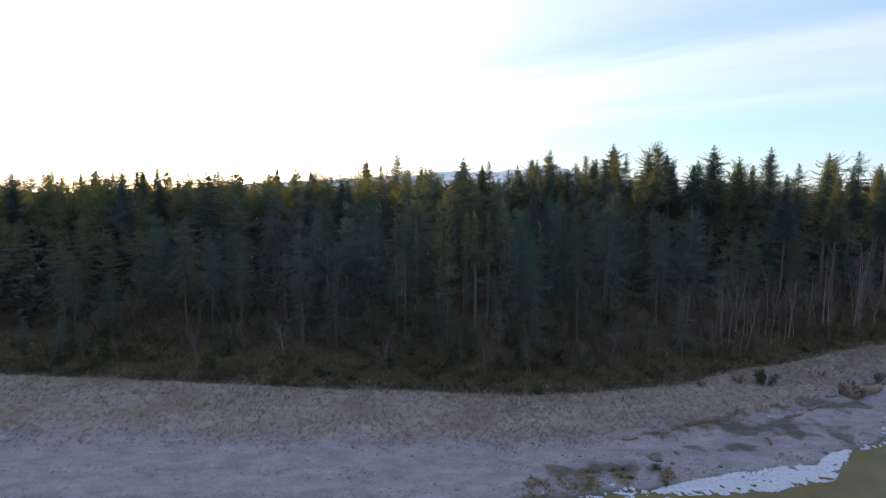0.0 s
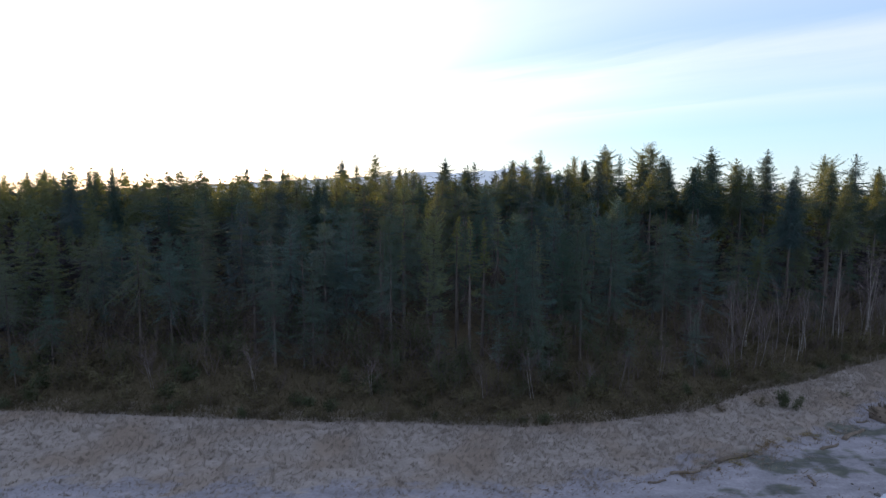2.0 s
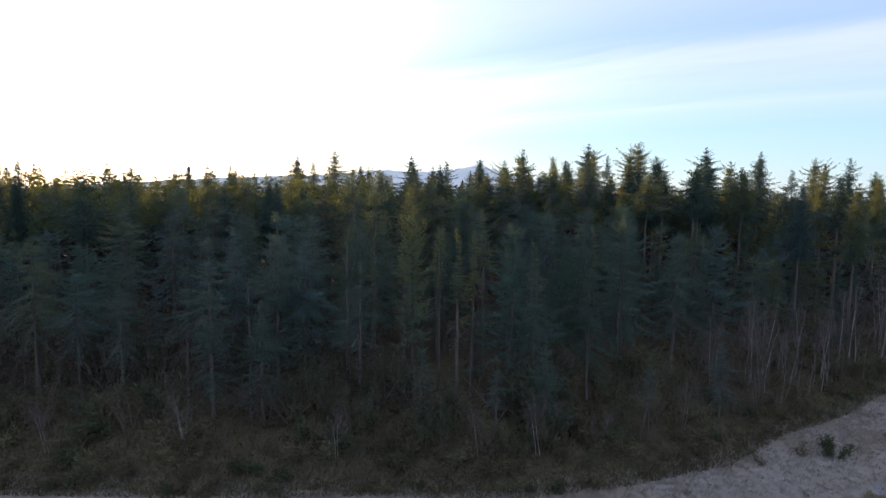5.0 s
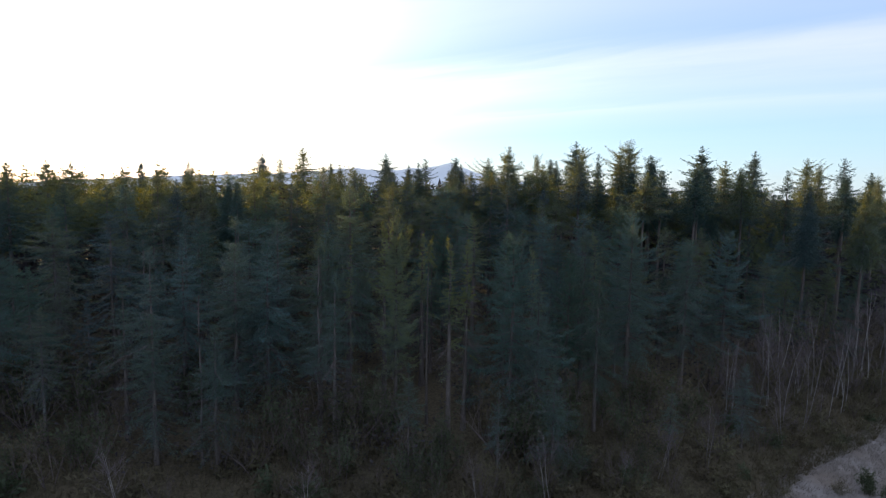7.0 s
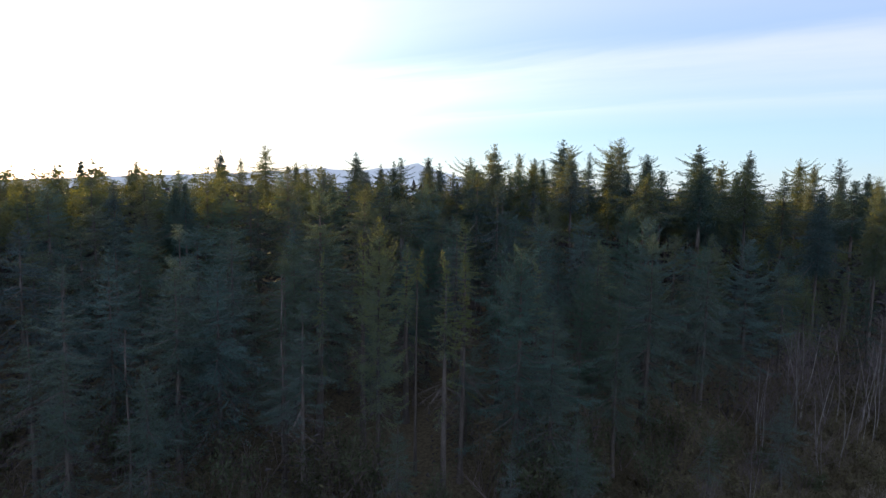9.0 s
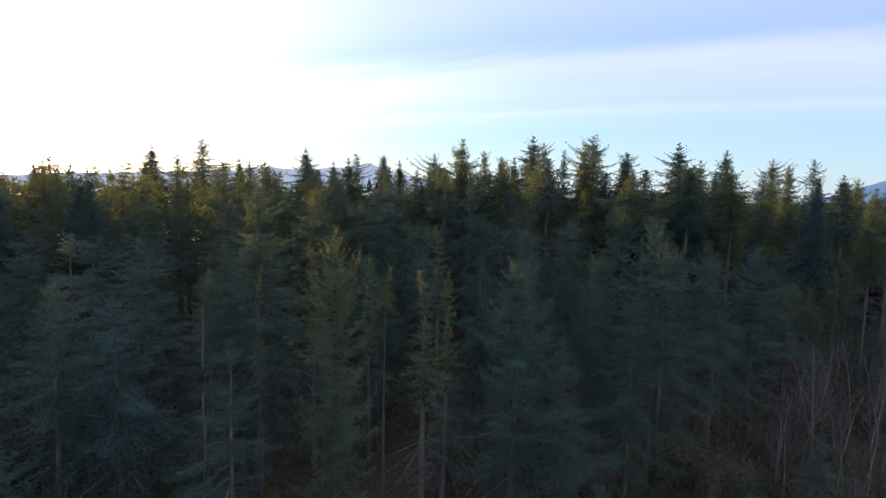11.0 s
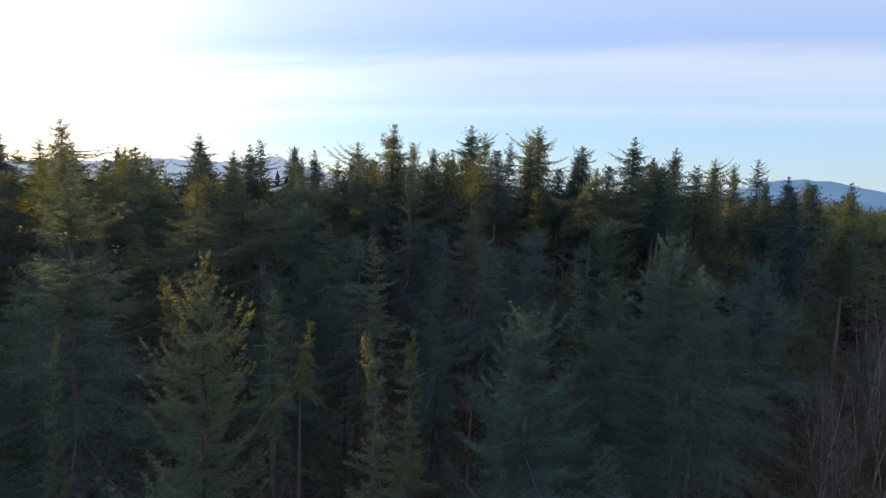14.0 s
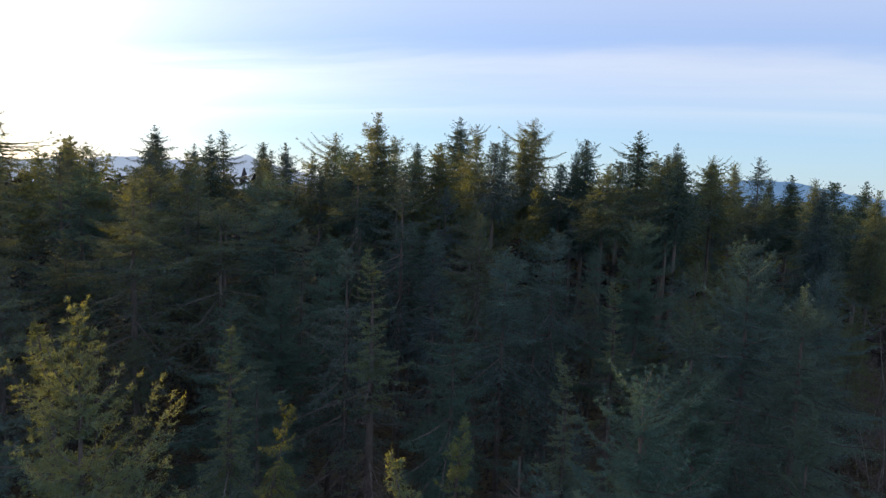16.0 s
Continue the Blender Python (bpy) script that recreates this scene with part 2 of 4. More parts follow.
def ground_material():
    m, t, out = material("beach_and_forest_floor")
    pos = t.nodes.new("ShaderNodeTexCoord").outputs["Object"]
    at = t.nodes.new("ShaderNodeAttribute")
    at.attribute_name = "zone"
    fine, mid, big = noise_of(t, 3.2, 8.0, 0.7, pos), noise_of(t, 0.5, 5.0, 0.6, pos, (0.6, 1.3, 1)), noise_of(t, 0.12, 3.0, 0.5, pos)
    sand = ramp(t, maths(t, "ADD", maths(t, "MULTIPLY", fine, 0.45), maths(t, "MULTIPLY", mid, 0.55)), [(0.34, (0.142, 0.145, 0.162)), (0.5, (0.208, 0.212, 0.238)), (0.66, (0.278, 0.283, 0.315))])
    grass = ramp(t, maths(t, "ADD", maths(t, "MULTIPLY", fine, 0.55), maths(t, "MULTIPLY", mid, 0.45)), [(0.34, (0.156, 0.144, 0.131)), (0.5, (0.218, 0.204, 0.190)), (0.66, (0.285, 0.270, 0.256))])
    grass = blend(t, maths(t, "MULTIPLY", ramp(t, big, [(0.46, (0, 0, 0)), (0.62, (1, 1, 1))]), 0.55), grass, (0.165, 0.128, 0.092))
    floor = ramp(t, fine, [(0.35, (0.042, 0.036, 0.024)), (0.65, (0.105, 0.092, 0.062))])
    wet = ramp(t, mid, [(0.35, (0.040, 0.050, 0.044)), (0.65, (0.112, 0.122, 0.108))])
    sepa = t.nodes.new("ShaderNodeSeparateColor")
    t.links.new(at.outputs["Color"], sepa.inputs[0])
    wob = maths(t, "MULTIPLY", maths(t, "SUBTRACT", mid, 0.5), 1.3)
    def zone(k):
        n = t.nodes.new("ShaderNodeMapRange")
        n.interpolation_type = "SMOOTHSTEP"
        n.inputs["From Min"].default_value, n.inputs["From Max"].default_value = 0.35, 0.65
        t.links.new(maths(t, "ADD", sepa.outputs[k], wob), n.inputs[0])
        return n.outputs[0]
    col = blend(t, zone(0), sand, grass)
    col = blend(t, zone(1), col, wet)
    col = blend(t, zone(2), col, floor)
    bs = t.nodes.new("ShaderNodeBsdfPrincipled")
    t.links.new(col, bs.inputs["Base Color"])
    bs.inputs["Roughness"].default_value, bs.inputs["Specular IOR Level"].default_value = 0.9, 0.04
    b = t.nodes.new("ShaderNodeBump")
    b.inputs["Strength"].default_value, b.inputs["Distance"].default_value = 0.45, 0.07
    t.links.new(fine, b.inputs["Height"]), t.links.new(b.outputs[0], bs.inputs["Normal"])
    t.links.new(bs.outputs[0], out.inputs[0])
    return m


def build_ground():
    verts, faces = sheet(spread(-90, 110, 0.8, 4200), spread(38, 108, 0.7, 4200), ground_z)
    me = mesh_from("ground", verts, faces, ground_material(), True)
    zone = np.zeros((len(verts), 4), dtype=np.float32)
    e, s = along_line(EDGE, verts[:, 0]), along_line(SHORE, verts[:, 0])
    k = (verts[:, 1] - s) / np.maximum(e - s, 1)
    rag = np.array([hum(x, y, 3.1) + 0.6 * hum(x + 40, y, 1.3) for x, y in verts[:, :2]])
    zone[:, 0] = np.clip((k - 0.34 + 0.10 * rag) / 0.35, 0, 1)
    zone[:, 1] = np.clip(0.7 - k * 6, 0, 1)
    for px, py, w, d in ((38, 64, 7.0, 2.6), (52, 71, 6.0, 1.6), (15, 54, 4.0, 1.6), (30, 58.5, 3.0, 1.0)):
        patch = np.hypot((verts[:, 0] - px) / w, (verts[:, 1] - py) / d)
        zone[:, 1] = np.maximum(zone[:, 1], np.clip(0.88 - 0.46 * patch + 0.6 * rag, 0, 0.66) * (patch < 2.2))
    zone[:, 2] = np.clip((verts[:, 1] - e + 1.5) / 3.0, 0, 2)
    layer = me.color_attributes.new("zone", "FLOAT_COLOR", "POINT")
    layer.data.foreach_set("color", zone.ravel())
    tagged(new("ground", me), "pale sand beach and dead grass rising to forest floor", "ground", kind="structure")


build_ground()


def build_water():
    m, t, out = material("shallow_sea_water")
    bs = t.nodes.new("ShaderNodeBsdfPrincipled")
    tint = noise_of(t, 0.15, 4.0)
    t.links.new(ramp(t, tint, [(0.35, (0.075, 0.068, 0.018)), (0.65, (0.115, 0.10, 0.032))]), bs.inputs["Base Color"])
    bs.inputs["Roughness"].default_value, bs.inputs["IOR"].default_value, bs.inputs["Specular IOR Level"].default_value = 0.25, 1.33, 0.25
    b = t.nodes.new("ShaderNodeBump")
    b.inputs["Strength"].default_value, b.inputs["Distance"].default_value = 0.35, 0.06
    t.links.new(noise_of(t, 1.4, 5.0, 0.6, None, (1, 1.8, 1)), b.inputs["Height"]), t.links.new(b.outputs[0], bs.inputs["Normal"])
    t.links.new(bs.outputs[0], out.inputs[0])
    verts, faces = sheet([-4000, -600, -120, -40, 0, 40, 80, 130, 210, 600, 4000], [-4000, -500, 0, 1], lambda x, y: 0.0)
    shore = along_line(SHORE, verts[:, 0])
    top = verts[:, 1] > 0.5
    verts[top, 1] = shore[top] + 2.0
    tagged(new("water", mesh_from("water", verts, faces, m)), "murky olive shallow sea water along the beach", "sea", kind="structure")


build_water()


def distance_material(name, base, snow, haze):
    """Far slopes, with the haze in front of them put into their colour and into a glow, most of their light."""
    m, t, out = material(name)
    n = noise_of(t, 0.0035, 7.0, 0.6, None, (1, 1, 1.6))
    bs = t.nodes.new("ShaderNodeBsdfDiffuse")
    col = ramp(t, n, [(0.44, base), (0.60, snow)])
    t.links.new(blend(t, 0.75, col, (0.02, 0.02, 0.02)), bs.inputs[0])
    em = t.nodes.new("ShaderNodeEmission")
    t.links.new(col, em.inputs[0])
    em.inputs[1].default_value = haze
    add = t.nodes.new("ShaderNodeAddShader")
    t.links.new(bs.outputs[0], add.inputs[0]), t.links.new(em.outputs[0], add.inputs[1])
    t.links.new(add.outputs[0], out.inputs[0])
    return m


def mountain(name, label, far, outline, mat, deep=900, rough=1.0):
    """A ridge that follows a coarse outline of (bearing, elevation) in degrees, with spurs and a back slope."""
    az = np.arange(outline[0][0], outline[-1][0] + 0.01, 0.18)
    el = np.interp(az, [o[0] for o in outline], [o[1] for o in outline])
    verts, rows = [], 9
    for j in range(rows):
        q = j / (rows - 1)
        for a, e in zip(az, el):
            crest = far * math.tan(radians(e)) + 30
            r = far + (q - 0.6) * deep
            fall = 1 - abs(q - 0.6) / 0.6 if q < 0.6 else 1 - (q - 0.6) / 0.4
            z = crest * fall * (1 + rough * (0.2 * noise.noise((a * 0.9, q * 5, 1.3)) - 0.05)) + rough * 6 * noise.noise((a * 2.3, q * 9, 7))
            verts.append((r * math.sin(radians(a)), r * math.cos(radians(a)), max(z, -20) if 0 < j < rows - 1 else -20))
    w = len(az)
    i, j = np.meshgrid(np.arange(w - 1), np.arange(rows - 1))
    b = (j * w + i).ravel()
    tagged(new(name, mesh_from(name, verts, np.stack([b, b + 1, b + 1 + w, b + w], 1), mat, True)), label, "mountain", kind="structure")


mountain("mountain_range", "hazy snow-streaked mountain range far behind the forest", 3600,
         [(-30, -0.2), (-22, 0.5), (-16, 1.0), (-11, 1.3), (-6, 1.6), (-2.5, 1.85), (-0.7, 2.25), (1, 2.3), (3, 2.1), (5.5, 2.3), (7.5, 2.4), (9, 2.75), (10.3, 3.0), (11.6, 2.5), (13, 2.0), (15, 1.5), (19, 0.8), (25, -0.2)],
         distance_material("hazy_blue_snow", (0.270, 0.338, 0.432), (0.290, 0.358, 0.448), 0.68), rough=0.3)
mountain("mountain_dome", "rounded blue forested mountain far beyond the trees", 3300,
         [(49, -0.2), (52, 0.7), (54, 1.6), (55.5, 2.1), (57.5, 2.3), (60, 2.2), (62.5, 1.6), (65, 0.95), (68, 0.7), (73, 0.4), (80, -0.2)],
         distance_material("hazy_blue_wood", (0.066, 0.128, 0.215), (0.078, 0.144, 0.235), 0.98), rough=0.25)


# ---- trees ----
def tube(path, radii, sides, verts, faces):
    """Adds a tapered round stem along path to the lists."""
    start = len(verts)
    for k, (p, r) in enumerate(zip(path, radii)):
        d = Vector(path[min(k + 1, len(path) - 1)]) - Vector(path[max(k - 1, 0)])
        q = d.to_track_quat("Z", "Y")
        for s in range(sides):
            a = 2 * math.pi * s / sides
            verts.append(tuple(Vector(p) + q @ Vector((r * math.cos(a), r * math.sin(a), 0))))
    for k in range(len(path) - 1):
        for s in range(sides):
            a, b = start + k * sides + s, start + k * sides + (s + 1) % sides
            faces.append((a, b, b + sides, a + sides))


def unit(v):
    return v / np.maximum(np.linalg.norm(v, axis=-1, keepdims=True), 1e-6)


def kites(p, d, side, length, width, fold=0.0):
    """Needle sprays, leaves or blades: one slender three-cornered blade for every row of p (base), d (way), side."""
    length, width = length[:, None], width[:, None]
    v = np.stack([p - side * width / 2, p + side * width / 2, p + d * length + np.array((0, 0, -1.0)) * width * fold], 1).reshape(-1, 3)
    return v, np.arange(len(v)).reshape(-1, 3)


def sprays(p, d, side, length, pitch, needle, rng):
    """Short tufts of needles set all round each shoot, close together, shorter towards its tip."""
    n = np.maximum(2, np.ceil(length / pitch).astype(int))
    own = np.repeat(np.arange(len(p)), n)
    first = np.repeat(np.cumsum(n) - n, n)
    f = (np.arange(len(own)) - first + rng.uniform(0, 1, len(own))) / n[own]
    d, side = d[own], side[own]
    other = np.cross(d, side)
    a = rng.uniform(0, 6.28, len(own))[:, None]
    way = unit(d * rng.uniform(0.45, 1.0, (len(own), 1)) + (side * np.cos(a) + other * np.sin(a)) * 0.75)
    size = needle * (1.15 - 0.5 * f) * rng.uniform(0.65, 1.25, len(own))
    return kites(p[own] + d * (length[own] * f)[:, None], way, unit(np.cross(way, rng.normal(0, 1, way.shape))), size, size * 0.36)


# spacing of whorls, of twigs, side shoots to a twig, spacing of the tufts on a shoot, length of a tuft
LEVELS = {0: (0.85, 0.52, 0, 0.40, 0.44), 1: (0.54, 0.32, 2, 0.14, 0.18), 2: (0.46, 0.22, 3, 0.085, 0.13), 4: (0.42, 0.22, 3, 0.10, 0.14), 5: (0.30, 0.115, 5, 0.045, 0.082),
          6: (0.50, 0.30, 2, 0.19, 0.25), 7: (0.56, 0.34, 1, 0.19, 0.23), 8: (0.62, 0.27, 1, 0.17, 0.23), 9: (0.62, 0.20, 2, 0.12, 0.165)}


def conifer(seed, height, wide, bare, detail, gap=0.0, shape=0.75, droop=0.30, needles=None, lean=0.0, tip_bend=0.0, thin=1.0, wild=0.25, upturn=0.28, fine_top=0.0, core=0, cut=0.0, old=0.0):
    """Trunk and crown meshes of a spruce or fir. bare: share of the height below the crown. detail: 0 far to 3 near. wild: how uneven the branches are.
    fine_top: metres at the top that are worked out more finely. cut: share of the height below which the closed wood has shed its branches.
    old: depth in the crown, as a share, below which more and more branches are dead and bare."""
    rng = np.random.default_rng(seed)
    tv, tf, lv, lf = [], [], [], []
    n = 12
    bend = rng.normal(0, 0.012, 2) * height
    stem = []
    for k in range(n + 1):
        q = k / n
        x = bend[0] * math.sin(q * 3.0) * 0.5 + lean * q * q * height + tip_bend * max(0, q - 0.9) ** 2 * 60
        stem.append((x, bend[1] * math.sin(q * 2.5) * 0.5, q * height))
    stem = np.array(stem)
    r0 = 0.0125 * height + 0.03
    tube(stem, [r0 * (1.35 if k == 0 else (1 - k / n) ** 0.85 + 0.02) for k in range(n + 1)], 8 if detail in (2, 7) else 5, tv, tf)
    P, D, S, L, K, T = [], [], [], [], [], []
    dry = []
    crown = height * (1 - bare)
    h = height - 0.12
    swing = rng.uniform(0, 6.28)
    lump = rng.uniform(0, 6.28, 3)
    up = np.array((0, 0, 1.0))
    k = np.linspace(0, 1, 5)[:, None]
    while h > height * bare * rng.uniform(0.85, 1.1) and h > height * cut:
        q = (height - h) / crown
        step, gapm, subs, pitch, tuft = LEVELS[{0: 6, 1: 4, 2: 5, 7: 6, 8: 9}[detail] if height - h < fine_top else detail]
        step /= thin
        reach = wide * min(1.0, (q / 0.62) ** shape) * (1.0 if q < 0.75 else 1 - (q - 0.75) * 0.8) + 0.10
        reach *= 1 + 0.16 * math.sin(h * 1.1 + lump[1])
        if gap and q > 0.04 and rng.random() < gap:
            h -= step * rng.uniform(0.8, 1.8)
            continue
        count = 3 if q < 0.05 else int(rng.integers(4, 7) if detail in (2, 7) else rng.integers(4, 6))
        centre = np.array([np.interp(h, stem[:, 2], stem[:, c]) for c in range(3)])
        for b in range(count):
            swing += 6.28 / count * rng.uniform(0.6, 1.4) + 0.35
            size = reach * rng.uniform(0.9 - 1.3 * wild, 0.9 + wild) * (1 + 0.25 * math.sin(swing * 2 + lump[0] + h * 0.4)) * (0.45 if rng.random() < 0.12 else 1.0)
            rise = (0.85 - 1.35 * q ** 0.5) * rng.uniform(0.7, 1.3) + rng.normal(0, 0.1)
            out = np.array((math.cos(swing), math.sin(swing), 0.0))
            limb = centre + out * size * k + up * size * (rise * k - droop * (0.5 + q) * k ** 2 + upturn * k ** 4) + up * rng.normal(0, 0.1)
            tube(limb if subs > 4 else limb[::2], np.linspace(0.012 + size * 0.012, 0.004, 5 if subs > 4 else 3), 3, lv, lf)
            side = np.cross(out, up)
            bare_limb = bool(old) and q > old and rng.random() < 1.15 * (q - old) / (1 - old)
            # twigs along the limb, both sides, shorter towards its end
            m = max(3, int(size / gapm))
            at = np.clip(np.linspace(0.04 if q < 0.6 else 0.15, 1.0, m) + rng.normal(0, 0.02, m), 0.05, 1.0)
            base = np.stack([np.interp(at, k[:, 0], limb[:, c]) for c in range(3)], 1)
            fwd = unit(np.stack([np.interp(at, k[:, 0], np.gradient(limb[:, c])) for c in range(3)], 1))
            hang = rng.uniform(-0.05, 0.65, (m, 1)) * (0.35 + q) * (0.55 if detail == 8 else 1.0)
            for sign in (-1, 1):
                spread_out = rng.uniform(0.55, 1.15, (m, 1)) * np.where(at[:, None] > 0.95, 0.25, 1)
                way = unit(fwd * 0.75 + sign * side * spread_out - up * hang + rng.normal(0, 0.12, (m, 3)))
                size_t = (0.18 + 0.36 * size * (1.12 - at) * np.minimum(1, at / 0.3 + 0.4)) * rng.uniform(0.6, 1.25, m)
                size_t = np.minimum(size_t, 1.25) * (0.68 if subs > 4 else 1.0) * min(1.0, 0.7 + 5 * q)
                flat = unit(np.cross(way, up) + rng.normal(0, 0.3, (m, 3)))
                if bare_limb:
                    dry.append((base, way, flat, size_t * rng.uniform(0.5, 1.1, m)))
                    continue
                shoots = [(base, way, flat, size_t * 1.05)]
                for j in range(subs):
                    f = (j + 0.7) / (subs + 0.4)
                    pj = base + way * (size_t * f)[:, None]
                    sj = -1 if (j + (sign > 0)) % 2 else 1
                    wj = unit(way * 0.8 + sj * flat * rng.uniform(0.4, 1.0, (m, 1)) - up * rng.uniform(-0.25, 0.5, (m, 1)) + rng.normal(0, 0.16, (m, 3)))
                    lj = (size_t * (0.72 - 0.42 * f) * rng.uniform(0.6, 1.2, m) + 0.08) * (0.75 if subs > 4 else 1.0)
                    shoots.append((pj, wj, unit(np.cross(wj, up) + rng.normal(0, 0.4, (m, 3))), lj))
                for a, b, c, e in shoots:
                    P.append(a), D.append(b), S.append(unit(np.cross(np.cross(b, c), b))), L.append(e), K.append(np.full(m, pitch)), T.append(np.full(m, tuft))
        h -= step * rng.uniform(0.7, 1.3) * (0.75 if q < 0.15 else 1.0)
    # short inner sprays that hang round the stem
    if core:
        q = rng.uniform(0.05, 0.97, core) ** 0.8
        ang = rng.uniform(0, 6.28, core)
        out = np.stack([np.cos(ang), np.sin(ang), np.zeros(core)], 1)
        deep = wide * np.minimum(1, (q / 0.62) ** shape) * rng.uniform(0.03, 0.60, core) ** (1.0 if detail == 0 else 1.25) * np.where(q < 0.75, 1, 1 - (q - 0.75) * 0.8)
        hh = height - q * crown
        base = np.stack([np.interp(hh, stem[:, 2], stem[:, c]) for c in range(3)], 1) + out * deep[:, None]
        size_t = (0.25 + 0.30 * wide * np.minimum(1, q / 0.6)) * rng.uniform(0.6, 1.2, core)
        way = unit(out * rng.uniform(0.2, 0.9, (core, 1)) - up * rng.uniform(0.1, 0.9, (core, 1)) + rng.normal(0, 0.35, (core, 3)))
        if detail == 0:
            inner = kites(base, way, unit(rng.normal(0, 1, (core, 3))), size_t, size_t * rng.uniform(0.25, 0.5, core))[0]
        else:
            inner = sprays(base, way, unit(np.cross(way, rng.normal(0, 1, (core, 3)))), size_t, 0.26, 0.34, rng)[0]
    else:
        inner = np.zeros((0, 3))
    # the leader
    m = 8
    up_at = rng.uniform(0, 1, m)[:, None]
    way = unit(rng.normal(0, 0.35, (m, 3)) * (0.1 + up_at) + (0, 0, 0.8))
    P.append(stem[-1] + (stem[-2] - stem[-1]) / height * 12 * up_at * 0.75), D.append(way), S.append(unit(np.cross(way, rng.normal(0, 1, (m, 3)))))
    L.append(rng.uniform(0.12, 0.26, m)), K.append(np.full(m, 0.08)), T.append(np.full(m, 0.08 if detail == 2 else 0.13))
    P, D, S, L, K, T = (np.concatenate(a) for a in (P, D, S, L, K, T))
    v, f = sprays(P, D, S, L, K, np.repeat(T, np.maximum(2, np.ceil(L / K).astype(int))), rng)
    v = np.concatenate([v, inner])
    f = np.arange(len(v)).reshape(-1, 3)
    count = len(f)
    twigs = [v]
    for a, b, c, e in dry:
        twigs.append(kites(a, b, c, e, np.full(len(e), 0.02))[0])
        for sj in (-1, 1):
            twigs.append(kites(a + b * (e * 0.45)[:, None], unit(b + sj * 0.8 * c), c, e * 0.5, np.full(len(e), 0.015))[0])
    v = np.concatenate(twigs)
    crown_mesh = mesh_from("crown", v, np.arange(len(v)).reshape(-1, 3), needles or NEEDLES)
    crown_mesh.materials.append(BARK)
    crown_mesh.polygons.foreach_set("material_index", (np.arange(len(v) // 3) >= count).astype(np.int32))
    return mesh_from("trunk", tv, tf, BARK, True), mesh_from("limbwork", lv, lf, BARK), crown_mesh


def tree(meshes, label, group, name="conifer_tree", category="conifer tree", names=("trunk", "limbwork", "crown")):
    root = new(name)
    root.empty_display_size = 0.5
    for n, me in zip(names, meshes):
        part(n, me, root, kind="stuff" if n == "limbwork" else "")
    return tagged(root, label, category, group)


class Stand:
    """Trees of one prototype mesh set: the first is built, the others are copies."""

    def __init__(self, meshes, height, label, group, **more):
        self.meshes, self.height, self.label, self.group, self.more, self.first = meshes, height, label, group, more, None

    def put(self, x, y, top, turn, wide=1.0):
        base = ground_z(x, y) - 0.15
        k = (top - base) / self.height
        m = pose(x, y, base, 0, 0, turn) @ Matrix.Diagonal((k * wide, k * wide, k, 1))
        if self.first is None:
            self.first = tree(self.meshes, self.label, self.group, **self.more)
            self.first.matrix_basis = m
            return self.first
        ob = copy_thing(self.first, Matrix.Identity(4))
        ob.matrix_basis = m
        return ob


taken = []


def free(x, y, gap):
    return all((x - a) ** 2 + (y - b) ** 2 > gap * gap for a, b in taken)


# the trees that the flight comes nearest to
NEAR = [
    Stand(conifer(11, 26.5, 3.9, 0.2, 2, cut=0.30, fine_top=9, shape=0.85, droop=0.15, upturn=0.5, thin=1.0, wild=0.5, gap=0.08, old=0.7, needles=SUNLIT_NEEDLES), 26.5, "tall green spruce with open upswept top at the wood's edge", "spruces at the edge of the wood"),
    Stand(conifer(12, 23.5, 2.0, 0.30, 2, cut=0.36, fine_top=7, shape=1.2, droop=0.42, tip_bend=0.9, thin=0.8, wild=0.4, gap=0.08, old=0.4, needles=SUNLIT_NEEDLES), 23.5, "slender spruce with a nodding sunlit yellow-green tip", "slender spruces at the edge of the wood"),
    Stand(conifer(13, 23.5, 4.6, 0.15, 2, cut=0.30, fine_top=7, shape=0.62, wild=0.45, droop=0.22, upturn=0.35, gap=0.05, old=0.7, needles=NEEDLES_BLUE, thin=0.72), 23.5, "broad blue-green spruce with full drooping branches", "broad spruces in the wood"),
    Stand(conifer(14, 22.0, 3.9, 0.2, 2, cut=0.30, fine_top=6, shape=0.85, droop=0.36, gap=0.10, thin=0.75, wild=0.45, old=0.8), 22.0, "dark green spruce with thick crown in the wood", "spruces at the edge of the wood"),
    Stand(conifer(15, 23.5, 1.25, 0.87, 2, cut=0.86, fine_top=7, shape=1.1, droop=0.45, tip_bend=1.3, thin=0.85, wild=0.45, needles=SUNLIT_NEEDLES), 23.5, "half-dead slender spruce with a small sunlit golden top on a bare trunk", "slender spruces at the edge of the wood"),
]
SEAWARD = [
    (-0.6, 89.8, 27.25, 0, 40, 0.74), (3.0, 90.6, 24.7, 4, 10, 0.6), (4.1, 87.5, 24.9, 1, 130, 1.0), (6.3, 88.7, 24.6, 1, 260, 0.95), (10.6, 87.8, 25.1, 2, 80, 1.0),
    (32.0, 105.9, 27.7, 2, 200, 1.0), (28.3, 96.3, 27.3, 2, 300, 0.9), (25.9, 92.2, 25.8, 3, 15, 1.0), (21.3, 94.1, 24.9, 3, 110, 0.9), (7.6, 110.0, 24.2, 2, 320, 1.0),
]
